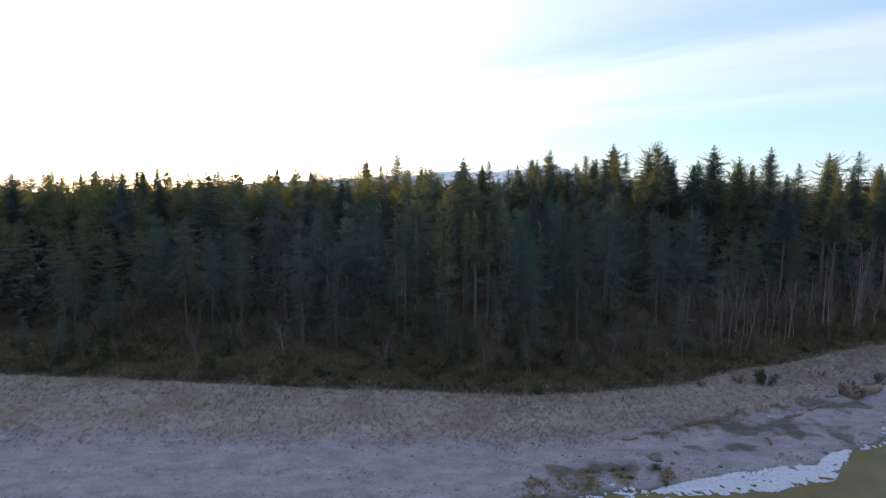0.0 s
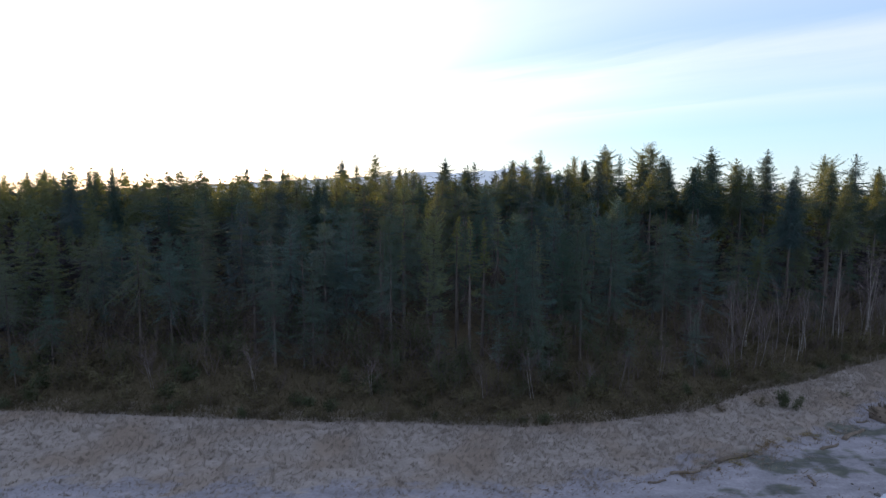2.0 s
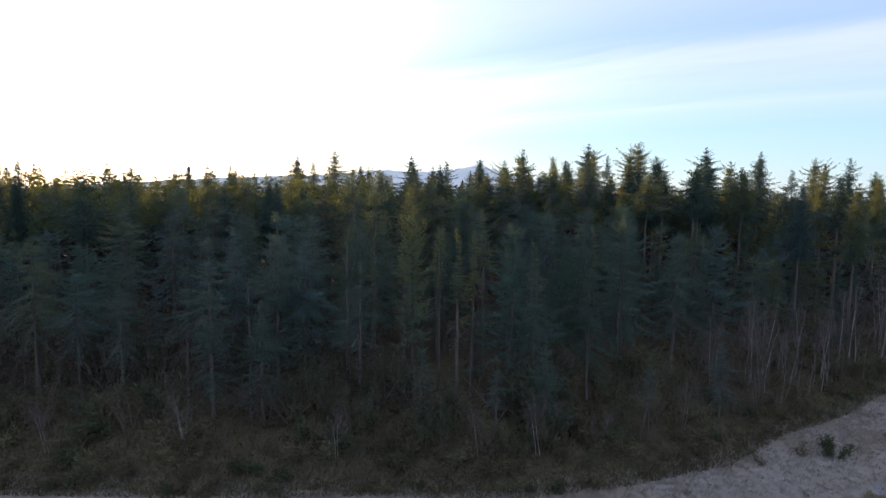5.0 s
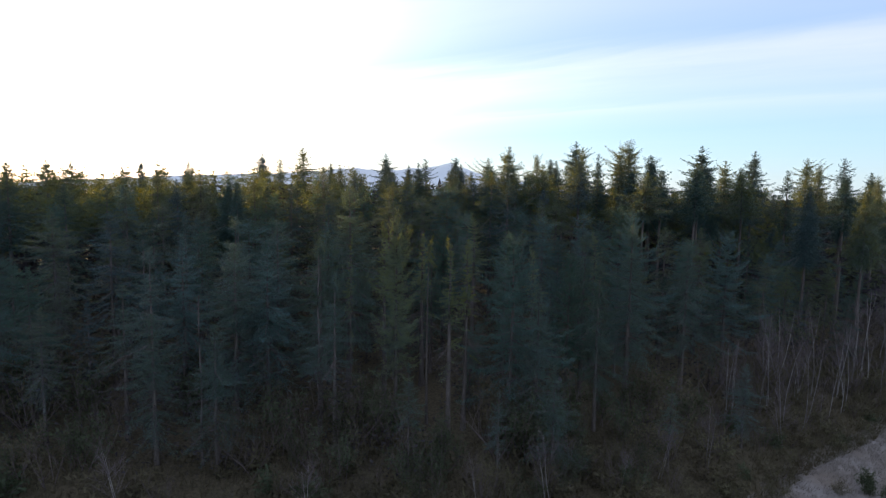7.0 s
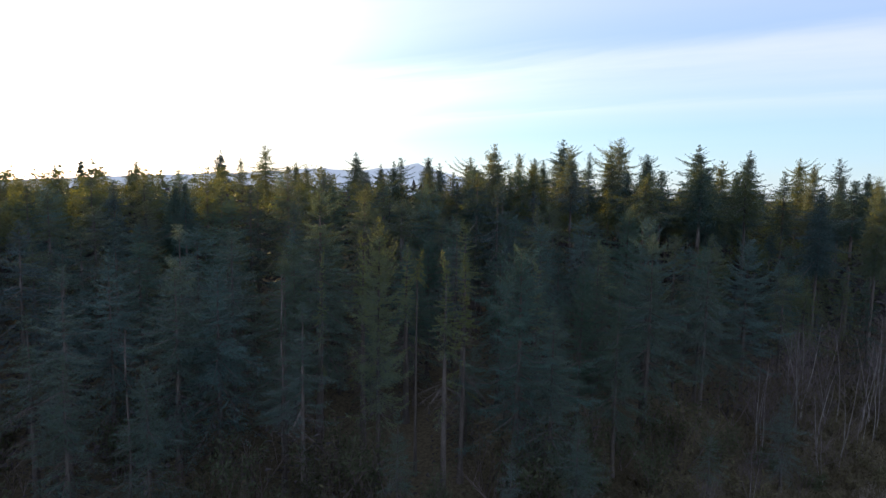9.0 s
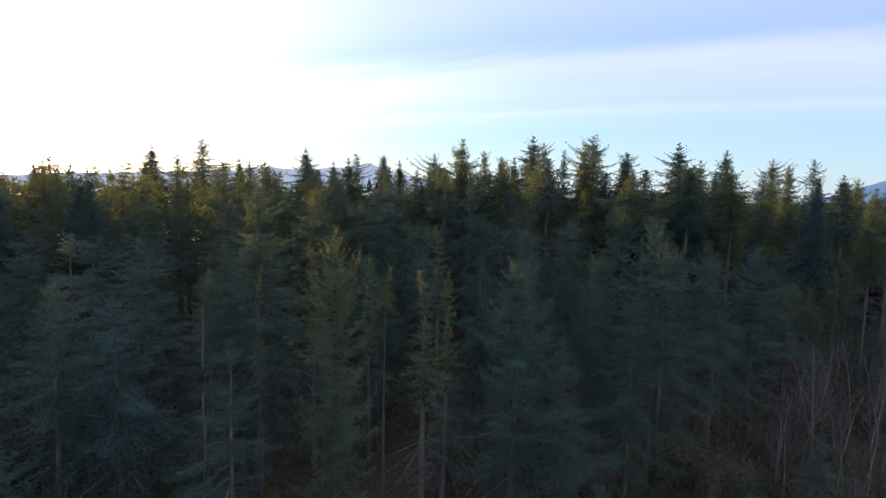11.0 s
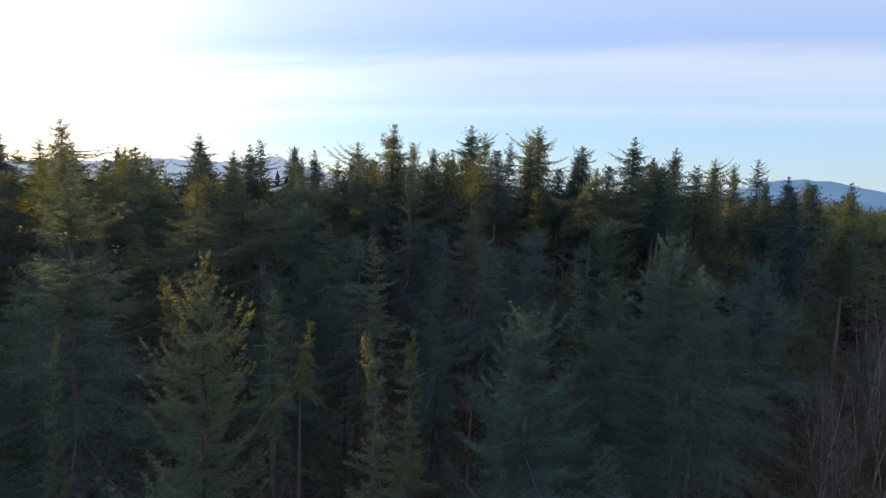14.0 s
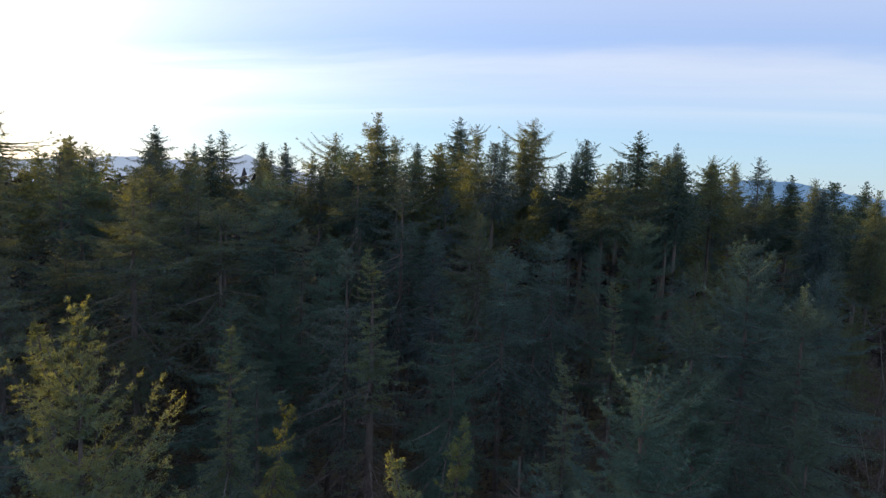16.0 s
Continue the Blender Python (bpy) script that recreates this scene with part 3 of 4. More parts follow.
INLAND = [
    (18.6, 91.6, 22.8, 2, 140, 0.75), (9.9, 103.6, 26.7, 1, 220, 1.3), (26.5, 104.0, 24.3, 1, 190, 1.2), (44.4, 100.2, 24.6, 2, 250, 1.0), (-8.5, 95.0, 24.0, 3, 60, 1.0),
    (15.2, 95.9, 23.2, 1, 170, 1.1), (3.6, 100.5, 24.2, 1, 75, 1.3), (-5.4, 98.2, 29.6, 3, 30, 1.2), (-1.8, 95.2, 26.0, 1, 130, 1.1), (-5.0, 92.3, 24.8, 1, 20, 0.45),
    (20.8, 88.8, 22.4, 3, 200, 0.8), (36.5, 97.5, 23.6, 3, 330, 1.0),
]
for x, y, top, kind, turn, wide in SEAWARD + INLAND:
    if kind in (1, 4):
        x, y = x - 0.5 * wide * math.cos(radians(turn)), y - 0.5 * wide * math.sin(radians(turn))
    NEAR[kind].put(x, y, top, turn, wide)
    taken.append((x, y))

# the tall trees that stand above the rest
TALL = [
    Stand(conifer(21, 30, 4.9, 0.52, 8, cut=0.60, gap=0.10, shape=0.81, droop=0.25, thin=1.25, wild=0.55, core=2200, fine_top=8, needles=FAR_SUNLIT_NEEDLES), 30, "tall open-crowned fir standing above the wood", "tall firs of the ridge"),
    Stand(conifer(22, 30, 4.7, 0.52, 8, cut=0.60, gap=0.03, shape=0.91, droop=0.3, thin=1.35, wild=0.45, core=2200, fine_top=8, needles=DARK_NEEDLES), 30, "tall dark pointed spruce standing above the wood", "tall firs of the ridge"),
    Stand(conifer(23, 30, 5.0, 0.52, 8, cut=0.60, gap=0.05, shape=0.66, droop=0.22, thin=1.3, wild=0.5, core=2200, fine_top=8, needles=FAR_SUNLIT_NEEDLES), 30, "tall bushy-topped fir with spreading branches", "tall firs of the ridge"),
    Stand(conifer(24, 30, 3.6, 0.52, 8, cut=0.60, gap=0.12, shape=0.86, droop=0.2, thin=1.25, wild=0.45, core=700, fine_top=8, needles=DARK_NEEDLES), 30, "thin sparse spruce with short open branches", "thin firs of the ridge"),
    Stand(conifer(27, 30, 4.7, 0.52, 8, cut=0.60, gap=0.06, shape=0.86, droop=0.34, thin=1.3, wild=0.5, core=2200, fine_top=8, lean=0.01, needles=DARK_NEEDLES), 30, "tall dark spruce with uneven drooping branches above the wood", "tall firs of the ridge"),
    Stand(conifer(28, 30, 5.0, 0.52, 8, cut=0.60, gap=0.14, shape=0.76, droop=0.18, thin=1.2, wild=0.6, core=1600, fine_top=8, lean=-0.01, needles=FAR_SUNLIT_NEEDLES), 30, "tall ragged fir with long level branches above the wood", "tall firs of the ridge"),
]
RIDGE_EAST = [
    (44.1, 152.4, 40.3, 1, 1.2), (42.6, 145.4, 38.6, 0, 0.8), (62.5, 134.6, 38.6, 1, 1.15), (99.2, 149.0, 38.0, 2, 0.9), (101.1, 141.0, 37.8, 3, 1.1), (54.0, 147.3, 40.6, 2, 1.0),
    (51.5, 146.0, 38.9, 0, 0.8), (51.0, 132.4, 36.6, 1, 1.2), (80.5, 142.3, 38.7, 1, 1.0), (96.2, 142.3, 36.4, 2, 0.7), (102.8, 136.0, 34.5, 1, 1.1), (97.0, 128.7, 33.6, 2, 0.7),
    (93.2, 119.8, 33.0, 1, 1.0), (58.6, 127.0, 34.4, 1, 1.0),
]
RIDGE_WEST = [
    (24.4, 136.9, 37.7, 0, 1.0), (22.7, 146.0, 35.8, 2, 1.0), (5.0, 193.0, 39.1, 1, 1.2), (-17.2, 187.0, 39.7, 0, 1.2), (11.0, 155.2, 35.9, 3, 1.3), (38.0, 262.0, 42.8, 1, 1.3),
    (18.7, 155.0, 34.9, 1, 1.0), (42.2, 162.0, 37.2, 1, 1.0), (-30.0, 208.0, 39.4, 1, 1.2), (40.8, 167.7, 38.4, 0, 0.9), (-68.0, 117.5, 31.2, 1, 0.9), (-50.6, 118.7, 32.0, 3, 1.2),
    (9.0, 150.4, 34.8, 1, 1.0), (-7.4, 186.0, 35.3, 2, 1.0), (11.4, 191.0, 36.2, 1, 0.9), (-29.7, 250.0, 39.7, 0, 1.0), (-11.0, 228.0, 37.8, 1, 0.9), (-46.0, 190.0, 36.5, 3, 1.0),
    (-56.0, 186.0, 36.0, 1, 0.9),
]
RIDGE_LOWER = [
    (54.2, 138.0, 35.6, 1, 0.8), (70.5, 138.0, 36.3, 0, 0.9), (74.0, 138.0, 34.4, 1, 0.9), (84.8, 138.0, 34.7, 3, 1.1), (96.3, 136.0, 34.0, 1, 0.8), (-97.0, 125.0, 31.2, 1, 0.9),
    (-88.9, 125.0, 30.8, 0, 0.8), (-64.3, 125.0, 30.2, 1, 0.9), (-31.0, 125.0, 30.2, 3, 1.1), (-23.5, 125.0, 30.4, 1, 0.8), (-2.8, 150.0, 32.4, 0, 0.9), (29.3, 150.0, 33.6, 1, 0.9),
    (67.0, 112.6, 31.2, 1, 0.9), (76.0, 111.0, 31.4, 0, 0.8), (43.6, 139.9, 37.0, 3, 0.9), (36.4, 144.4, 35.6, 1, 0.9), (15.9, 150.0, 33.6, 3, 1.0),
]
for k, (x, y, top, kind, wide) in enumerate(RIDGE_EAST + RIDGE_WEST + RIDGE_LOWER):
    TALL[{0: 5, 1: 4}.get(kind, kind) if k % 2 else kind].put(x, y, top, k * 77 % 360, wide)
    taken.append((x, y))


def canopy(x, y):
    """Height of the closed tree tops, as a smooth sheet."""
    d = y - float(along_line(EDGE, x))
    low = 21.5 + 2.0 * min(d / 25, 1)
    tall = 29.2 + 0.045 * min(math.hypot(x, y - 79), 105) - 0.03 * max(0, -x - 20)
    q = min(max((d - 20) / 40, 0), 1)
    z = low + (tall - low) * q * q * (3 - 2 * q)
    return z - min(max(0, x - 12) * 0.06, 4.2)


# smaller pointed firs that fill the ridge between the tall ones
LESSER = [
    Stand(conifer(25, 30, 4.0, 0.70, 7, cut=0.76, gap=0.03, shape=0.9, droop=0.28, wild=0.4, fine_top=5, core=800, needles=DARK_NEEDLES), 30, "pointed dark fir in the dense ridge of the wood", "firs of the ridge"),
    Stand(conifer(26, 30, 4.8, 0.70, 7, cut=0.76, gap=0.06, shape=0.8, droop=0.25, wild=0.5, fine_top=6, core=800, needles=FAR_SUNLIT_NEEDLES), 30, "bushy dark fir in the dense ridge of the wood", "firs of the ridge"),
]
ridge = random.Random(29)
CLOSE_RIDGE = [
    (48.3, 124.4, 33.4), (53.3, 122.4, 34.2), (51.2, 118.7, 33.3), (44.7, 122.3, 32.6), (47.4, 133.1, 33.2), (62.9, 123.5, 34.0),
    (77.5, 116.5, 32.3), (17.5, 137.4, 32.5), (20.0, 132.3, 32.9), (29.6, 132.6, 34.2), (36.1, 131.3, 34.9),
]
for k, (x, y, top) in enumerate(CLOSE_RIDGE):
    LESSER[k % 2].put(x, y, top, k * 97, 1.15)
    taken.append((x, y))
made = 0
while made < 36:
    x = ridge.uniform(-125, -6) if made < 24 else ridge.uniform(-4, 112)
    y = float(along_line(EDGE, x)) + (ridge.uniform(42, 84) if x < 40 else ridge.uniform(26, 62))
    if not free(x, y, 3.0):
        continue
    LESSER[ridge.randrange(2)].put(x, y, canopy(x, y) + (ridge.uniform(-1.0, 2.0) if x < 0 else ridge.uniform(-0.4, 1.6)), ridge.uniform(0, 360), ridge.uniform(0.75, 1.15))
    taken.append((x, y))
    made += 1

rng = random.Random(5)
FRONT = [
    Stand(conifer(31, 22, 3.9, 0.12, 1, fine_top=11, shape=0.85, droop=0.34, thin=0.85, wild=0.45, gap=0.05, old=0.75), 22, "dark green spruce in the closed wood", "spruces of the wood"),
    Stand(conifer(32, 22, 4.3, 0.18, 1, fine_top=11, shape=0.8, droop=0.4, thin=0.78, wild=0.45, gap=0.06, old=0.75, needles=NEEDLES_BLUE), 22, "blue-green spruce with hanging branches in the wood", "spruces of the wood"),
    Stand(conifer(33, 22, 3.4, 0.28, 1, fine_top=11, shape=0.85, droop=0.34, gap=0.14, thin=0.8, wild=0.5, old=0.5), 22, "ragged spruce with bare lower trunk in the wood", "spruces of the wood"),
]
BACK = [
    Stand(conifer(35, 22, 3.7, 0.40, 1, fine_top=5, shape=0.85, droop=0.34, wild=0.35, needles=FAR_SUNLIT_NEEDLES), 22, "dark green spruce deep in the wood", "spruces of the wood"),
    Stand(conifer(36, 22, 4.2, 0.40, 1, fine_top=5, shape=0.8, droop=0.4, wild=0.38, needles=NEEDLES_BLUE), 22, "blue-green drooping spruce deep in the wood", "spruces of the wood"),
    Stand(conifer(37, 22, 3.3, 0.40, 1, fine_top=5, shape=0.9, droop=0.3, gap=0.1, wild=0.4, needles=DARK_NEEDLES), 22, "narrow dark spruce deep in the wood", "spruces of the wood"),
    Stand(conifer(38, 22, 4.0, 0.40, 1, fine_top=5, shape=0.78, droop=0.45, gap=0.12, wild=0.4, needles=FAR_SUNLIT_NEEDLES), 22, "ragged spruce with gaps between its branches", "spruces of the wood"),
]
spots = []
yy = 60.0
while yy < 330:
    wide_apart = 5.3 if yy < 112 else 5.4 if yy < 150 else 7.0
    xx = -150.0
    while xx < 330:
        x, y = xx + rng.uniform(-1.8, 1.8), yy + rng.uniform(-1.8, 1.8)
        d = y - float(along_line(EDGE, x))
        bearing = math.degrees(math.atan2(x, y - 20))
        if 3.5 < d < 160 and -50 < bearing < 68 and free(x, y, 2.7 if d > 34 else 3.3) and not (d > 72 and rng.random() < 0.3):
            spots.append((d, x, y))
        xx += wide_apart
    yy += wide_apart
spots.sort(key=lambda spot: min(math.hypot(spot[1] - 3, spot[2] - 79), 22 + 1.6 * spot[0] + max(0, abs(spot[1] - 15) - 62)))

far_spots, shaded, counted = [], [], 0
for d, x, y in spots:
    top = canopy(x, y) + rng.uniform(-6.0 if d < 45 else -3.2, 2.2 if d < 45 or x > 12 else 1.1) + 1.2 * hum(x, y, 14)
    if d < 14:
        top = ground_z(x, y) + rng.uniform(5, 9) + max(0, d - 5) * 1.2
        if rng.random() < (0.5 if x < 38 else 0.8):
            continue
    if -5 < x < 12 and 78 < y < 96:
        top = min(top, rng.uniform(13.5, 18.5))
    if 95 < y < 128 and abs(x - 3 + 0.382 * (y - 88)) < 8:
        top -= 2.0
    if math.hypot(x + 1, y - 80) < 8:
        top = min(top, 15)
    if math.hypot(x - 3, y - 79) < 33 or d < 18 and -32 < x < 50:
        FRONT[rng.choice((0, 1, 2) if d > 14 else (0, 2))].put(x, y, top, rng.uniform(0, 360), rng.uniform(0.85, 1.2))
        counted += 1
    elif counted < 184:
        BACK[rng.choice((0, 1, 2, 3))].put(x, y, top, rng.uniform(0, 360), rng.uniform(0.85, 1.2))
        counted += 1
    else:
        far_spots.append((x, y, top, d))
        continue
    shaded.append((x, y, top, d))

# the rest of the wood, whose trees cannot be told apart
def build_far_wood():
    shapes = ((3.6, 0.04, 0.85), (3.1, 0.06, 0.95), (4.2, 0.06, 0.78))
    crowns = []
    for detail, fine, bare, core in ((7, 3.5, 0.62, 200), (0, 2.5, 0.66, 150), (0, 1.2, 0.72, 110), (7, 2.0, 0.25, 120)):
        for k, (w, gap, shape) in enumerate(shapes):
            trunk, limbs, crown = conifer(41 + k, 20, w, bare, detail, gap=gap, shape=shape, droop=0.3, wild=0.42, fine_top=fine, thin=0.9 if bare > 0.5 else 0.6, core=core, cut=0.67 if detail == 7 and bare > 0.5 else 0.0)
            v = np.empty(len(crown.vertices) * 3, dtype=np.float32)
            crown.vertices.foreach_get("co", v)
            crowns.append(v.reshape(-1, 3)[:sum(1 for p in crown.polygons if p.material_index == 0) * 3])
    vs, low = [], []
    g = np.random.default_rng(44)
    for x, y, top, d in far_spots:
        away = math.hypot(x, y - 79)
        v = crowns[rng.randrange(3) + (9 if d < 30 else 0 if away < 72 else 3 if away < 120 else 6)]
        base = ground_z(x, y)
        k = (top - base) / 20
        a = rng.uniform(0, 6.28)
        c, s, w = math.cos(a), math.sin(a), k * rng.uniform(0.85, 1.2)
        if d < 92:
            vs.append(np.stack([(v[:, 0] * c - v[:, 1] * s) * w + x, (v[:, 0] * s + v[:, 1] * c) * w + y, v[:, 2] * k + base], 1))
        # dark blades added low round each tree, to stop sun leaking in below
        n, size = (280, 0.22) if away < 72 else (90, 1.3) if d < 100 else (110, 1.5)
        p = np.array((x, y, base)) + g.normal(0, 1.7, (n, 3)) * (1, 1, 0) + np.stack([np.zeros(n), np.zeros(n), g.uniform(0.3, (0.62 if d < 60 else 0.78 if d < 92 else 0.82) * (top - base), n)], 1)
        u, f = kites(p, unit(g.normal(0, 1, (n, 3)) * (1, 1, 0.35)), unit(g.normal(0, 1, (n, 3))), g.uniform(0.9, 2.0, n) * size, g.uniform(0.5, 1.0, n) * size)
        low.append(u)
    # dark twigs and brush added between the stems of the nearer trees, to darken gaps
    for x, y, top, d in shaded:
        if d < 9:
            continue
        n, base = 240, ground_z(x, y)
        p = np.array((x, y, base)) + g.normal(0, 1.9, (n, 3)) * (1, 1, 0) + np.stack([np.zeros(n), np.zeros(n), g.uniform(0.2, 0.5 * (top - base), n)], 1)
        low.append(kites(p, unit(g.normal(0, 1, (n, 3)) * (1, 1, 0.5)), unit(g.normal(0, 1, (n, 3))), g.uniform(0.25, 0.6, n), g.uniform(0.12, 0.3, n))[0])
    # dark blades added further inland, as deep as the low light would reach, to block it
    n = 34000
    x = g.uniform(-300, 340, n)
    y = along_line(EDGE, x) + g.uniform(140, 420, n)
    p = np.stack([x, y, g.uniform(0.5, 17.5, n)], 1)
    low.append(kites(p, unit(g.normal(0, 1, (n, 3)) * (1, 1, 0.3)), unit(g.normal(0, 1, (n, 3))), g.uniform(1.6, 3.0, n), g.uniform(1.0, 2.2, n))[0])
    for name, many, mat, label in (("forest_trees", vs, FAR_SUNLIT_NEEDLES, "dense dark green conifer wood stretching inland"), ("forest_undergrowth", low, SHADE_FILL, "dark blades added inside the wood to block low sun and darken gaps")):
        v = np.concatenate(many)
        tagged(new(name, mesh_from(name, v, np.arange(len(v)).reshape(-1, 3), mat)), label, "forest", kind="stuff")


build_far_wood()


# ---- bare trees, dead trunks and brush at the edge of the wood ----
def grow(rng, start, way, length, radius, depth, verts, faces, sides=4, bow=0.25):
    """One branch with its forks, as tapered stems."""
    pts, d, p = [Vector(start)], Vector(way).normalized(), Vector(start)
    n = 2 if depth == 0 else 3
    for k in range(n):
        d = (d + Vector((rng.gauss(0, bow), rng.gauss(0, bow), rng.gauss(0.06, bow * 0.5))) * 0.4).normalized()
        p = p + d * length / n
        pts.append(p.copy())
    tube(pts, [radius * (1 - 0.75 * k / n) for k in range(n + 1)], sides, verts, faces)
    if depth == 0:
        return
    for j in range(rng.randint(3, 5)):
        f = rng.uniform(0.35, 1.0)
        a = pts[min(n, int(f * n))]
        turn = rng.uniform(0, 6.28)
        out = Vector((math.cos(turn), math.sin(turn), rng.uniform(0.5, 1.3)))
        grow(rng, a, d * 0.7 + out * 0.6, length * rng.uniform(0.4, 0.62), radius * 0.42, depth - 1, verts, faces, 3, bow)


def bare_tree(seed, height, spread_out, lean, stems=1):
    rng = random.Random(seed)
    tv, tf, bv, bf = [], [], [], []
    for q in range(stems):
        x0, y0 = (rng.uniform(-0.4, 0.4), rng.uniform(-0.4, 0.4)) if stems > 1 else (0, 0)
        a = rng.uniform(0, 6.28)
        tall = height * rng.uniform(0.8, 1.0) if q else height
        way = Vector((math.cos(a) * 0.10 + lean, math.sin(a) * 0.10, 1))
        pts, p = [], Vector((x0, y0, -0.1))
        for k in range(9):
            pts.append(p.copy())
            way = (way + Vector((rng.gauss(0, 0.035), rng.gauss(0, 0.035), 0.01))).normalized()
            p = p + way * tall / 8
        r = 0.0048 * tall + 0.014
        tube(pts, [r * (1.3 if k == 0 else 1 - 0.9 * k / 8) for k in range(9)], 6, tv, tf)
        for j in range(13):
            f = rng.uniform(0.28, 0.98)
            k = min(7, int(f * 8))
            b = pts[k].lerp(pts[k + 1], f * 8 - k)
            t = rng.uniform(0, 6.28)
            grow(rng, b, Vector((math.cos(t), math.sin(t), rng.uniform(0.5, 1.4))), tall * spread_out * (1.15 - f) + 0.5, r * 0.4 * (1.1 - f) + 0.012, 2, bv, bf, 3)
    return mesh_from("trunk", tv, tf, PALE_BARK, True), mesh_from("crown", bv, bf, ALDER_TWIG)


BARE = [
    Stand(bare_tree(51, 11, 0.22, 0.03), 11, "slender leafless alder with pale trunk at the wood's edge", "bare alders by the beach", name="alder_tree", category="bare tree", names=("trunk", "crown")),
    Stand(bare_tree(52, 11, 0.25, 0.12), 11, "leaning leafless alder with pale grey trunk", "bare alders by the beach", name="alder_tree", category="bare tree", names=("trunk", "crown")),
    Stand(bare_tree(53, 10, 0.28, 0.02, 3), 10, "leafless alder clump with several pale stems", "bare alders by the beach", name="alder_tree", category="bare tree", names=("trunk", "crown")),
    Stand(bare_tree(54, 7, 0.42, 0.0, 2), 7, "small spreading leafless tree with fine grey twigs", "bare alders by the beach", name="alder_tree", category="bare tree", names=("trunk", "crown")),
]
ALDERS_WEST = [
    (38.7, 91.0, 10.5, 2, 0), (40.2, 92.2, 9.5, 0, 90), (44.5, 89.4, 9.0, 0, 30), (46.3, 94.5, 12, 2, 200), (46.6, 91.5, 10.5, 0, 160),
    (47.2, 89.3, 9.5, 1, 10), (49.2, 91, 10, 1, 330), (48.3, 97, 12, 0, 70), (51.1, 97.9, 12, 2, 110), (55.9, 97.5, 12, 0, 300),
    (57.8, 94.2, 11, 1, 20),
]
ALDERS_EAST = [
    (60.6, 97.6, 11, 2, 45), (65, 100.5, 13, 0, 250), (70, 103, 14, 2, 15), (75.3, 103.5, 15, 1, 5), (77, 105.5, 15, 1, 340),
    (80, 108, 16, 0, 120), (81.5, 110.5, 16, 2, 220), (86, 110, 15, 1, 25), (92, 112, 15, 0, 60), (42, 86.8, 6, 3, 0),
]
for x, y, high, kind, turn in ALDERS_WEST + ALDERS_EAST:
    BARE[kind].put(x, y, ground_z(x, y) + high, turn)
thicket = random.Random(18)
for k in range(26):
    x = thicket.uniform(43, 94)
    y = float(along_line(EDGE, x)) + thicket.uniform(1.5, 13)
    BARE[thicket.choice((0, 0, 1, 2))].put(x, y, ground_z(x, y) + thicket.uniform(6, 11.5), thicket.choice((10, 340, 25, 200, 90)), 0.9)
for x, y, high, turn in [(11.4, 77.9, 7.0, 20), (23.9, 80.5, 6.0, 140), (14.5, 79.5, 5.0, 260), (-9, 79, 5.5, 80), (-24, 81, 6.5, 10), (5.5, 78.5, 5.0, 300), (30, 82, 6.5, 210), (-38, 82.5, 6.0, 45), (19, 79, 4.5, 100)]:
    BARE[3].put(x, y, ground_z(x, y) + high, turn)


def dead_trunk(seed, height):
    rng = random.Random(seed)
    tv, tf, bv, bf = [], [], [], []
    pts = [Vector((0.08 * math.sin(k), 0.06 * math.cos(k * 1.7), height * k / 10)) for k in range(11)]
    tube(pts, [0.15 - 0.011 * k for k in range(11)], 7, tv, tf)
    for j in range(46):
        f = rng.uniform(0.25, 0.97)
        a = rng.uniform(0, 6.28)
        grow(rng, (0, 0, height * f), (math.cos(a), math.sin(a), rng.uniform(-0.35, 0.3)), rng.uniform(0.5, 2.0) * (1.15 - 0.5 * f), 0.022, 0, bv, bf, 3, 0.15)
    return mesh_from("trunk", tv, tf, BARK, True), mesh_from("crown", bv, bf, TWIG)


SNAG = Stand(dead_trunk(61, 18), 18, "dead grey spruce trunk with short broken branches", "dead trunks in the wood", name="dead_tree", category="dead tree", names=("trunk", "crown"))
for x, y, top, turn in [(-8.4, 90.1, 22.8, 100), (-18.9, 87.1, 19.5, 220), (11.8, 93.6, 20.5, 40)]:
    SNAG.put(x, y, top, turn)


def shrub_mesh(seed, leafy, mat):
    rng = random.Random(seed)
    nrg = np.random.default_rng(seed)
    sv, sf = [], []
    for j in range(5):
        a, o = rng.uniform(0, 6.28), rng.uniform(0.1, 1.0)
        grow(rng, (rng.uniform(-0.4, 0.4), rng.uniform(-0.4, 0.4), -0.05), (math.cos(a) * o, math.sin(a) * o, 1.0), rng.uniform(0.9, 1.6), 0.022, 1, sv, sf, 3)
    tips = np.array(sv)[nrg.integers(0, len(sv), leafy)]
    way = unit(nrg.normal(0, 1, (leafy, 3)) + (0, 0, 0.5))
    v, f = kites(tips + nrg.normal(0, 0.16, (leafy, 3)), way, unit(nrg.normal(0, 1, (leafy, 3))), nrg.uniform(0.12, 0.36, leafy), nrg.uniform(0.05, 0.12, leafy))
    return mesh_from("stem", sv, sf, TWIG), mesh_from("foliage", v, f, mat)


SHRUBS = [Stand(shrub_mesh(71 + k, n, mat), 1.9, label, "brush at the edge of the wood", name="shrub", category="shrub", names=("stem", "foliage")) for k, (n, mat, label) in enumerate((
    (460, SHRUB_LEAF, "brown-green winter shrub in the brush by the wood"), (300, SHRUB_LEAF, "half-bare brown shrub in the brush by the wood"), (520, EVERGREEN, "dark evergreen shrub in the brush by the wood")))]
brush = random.Random(8)
made = 0
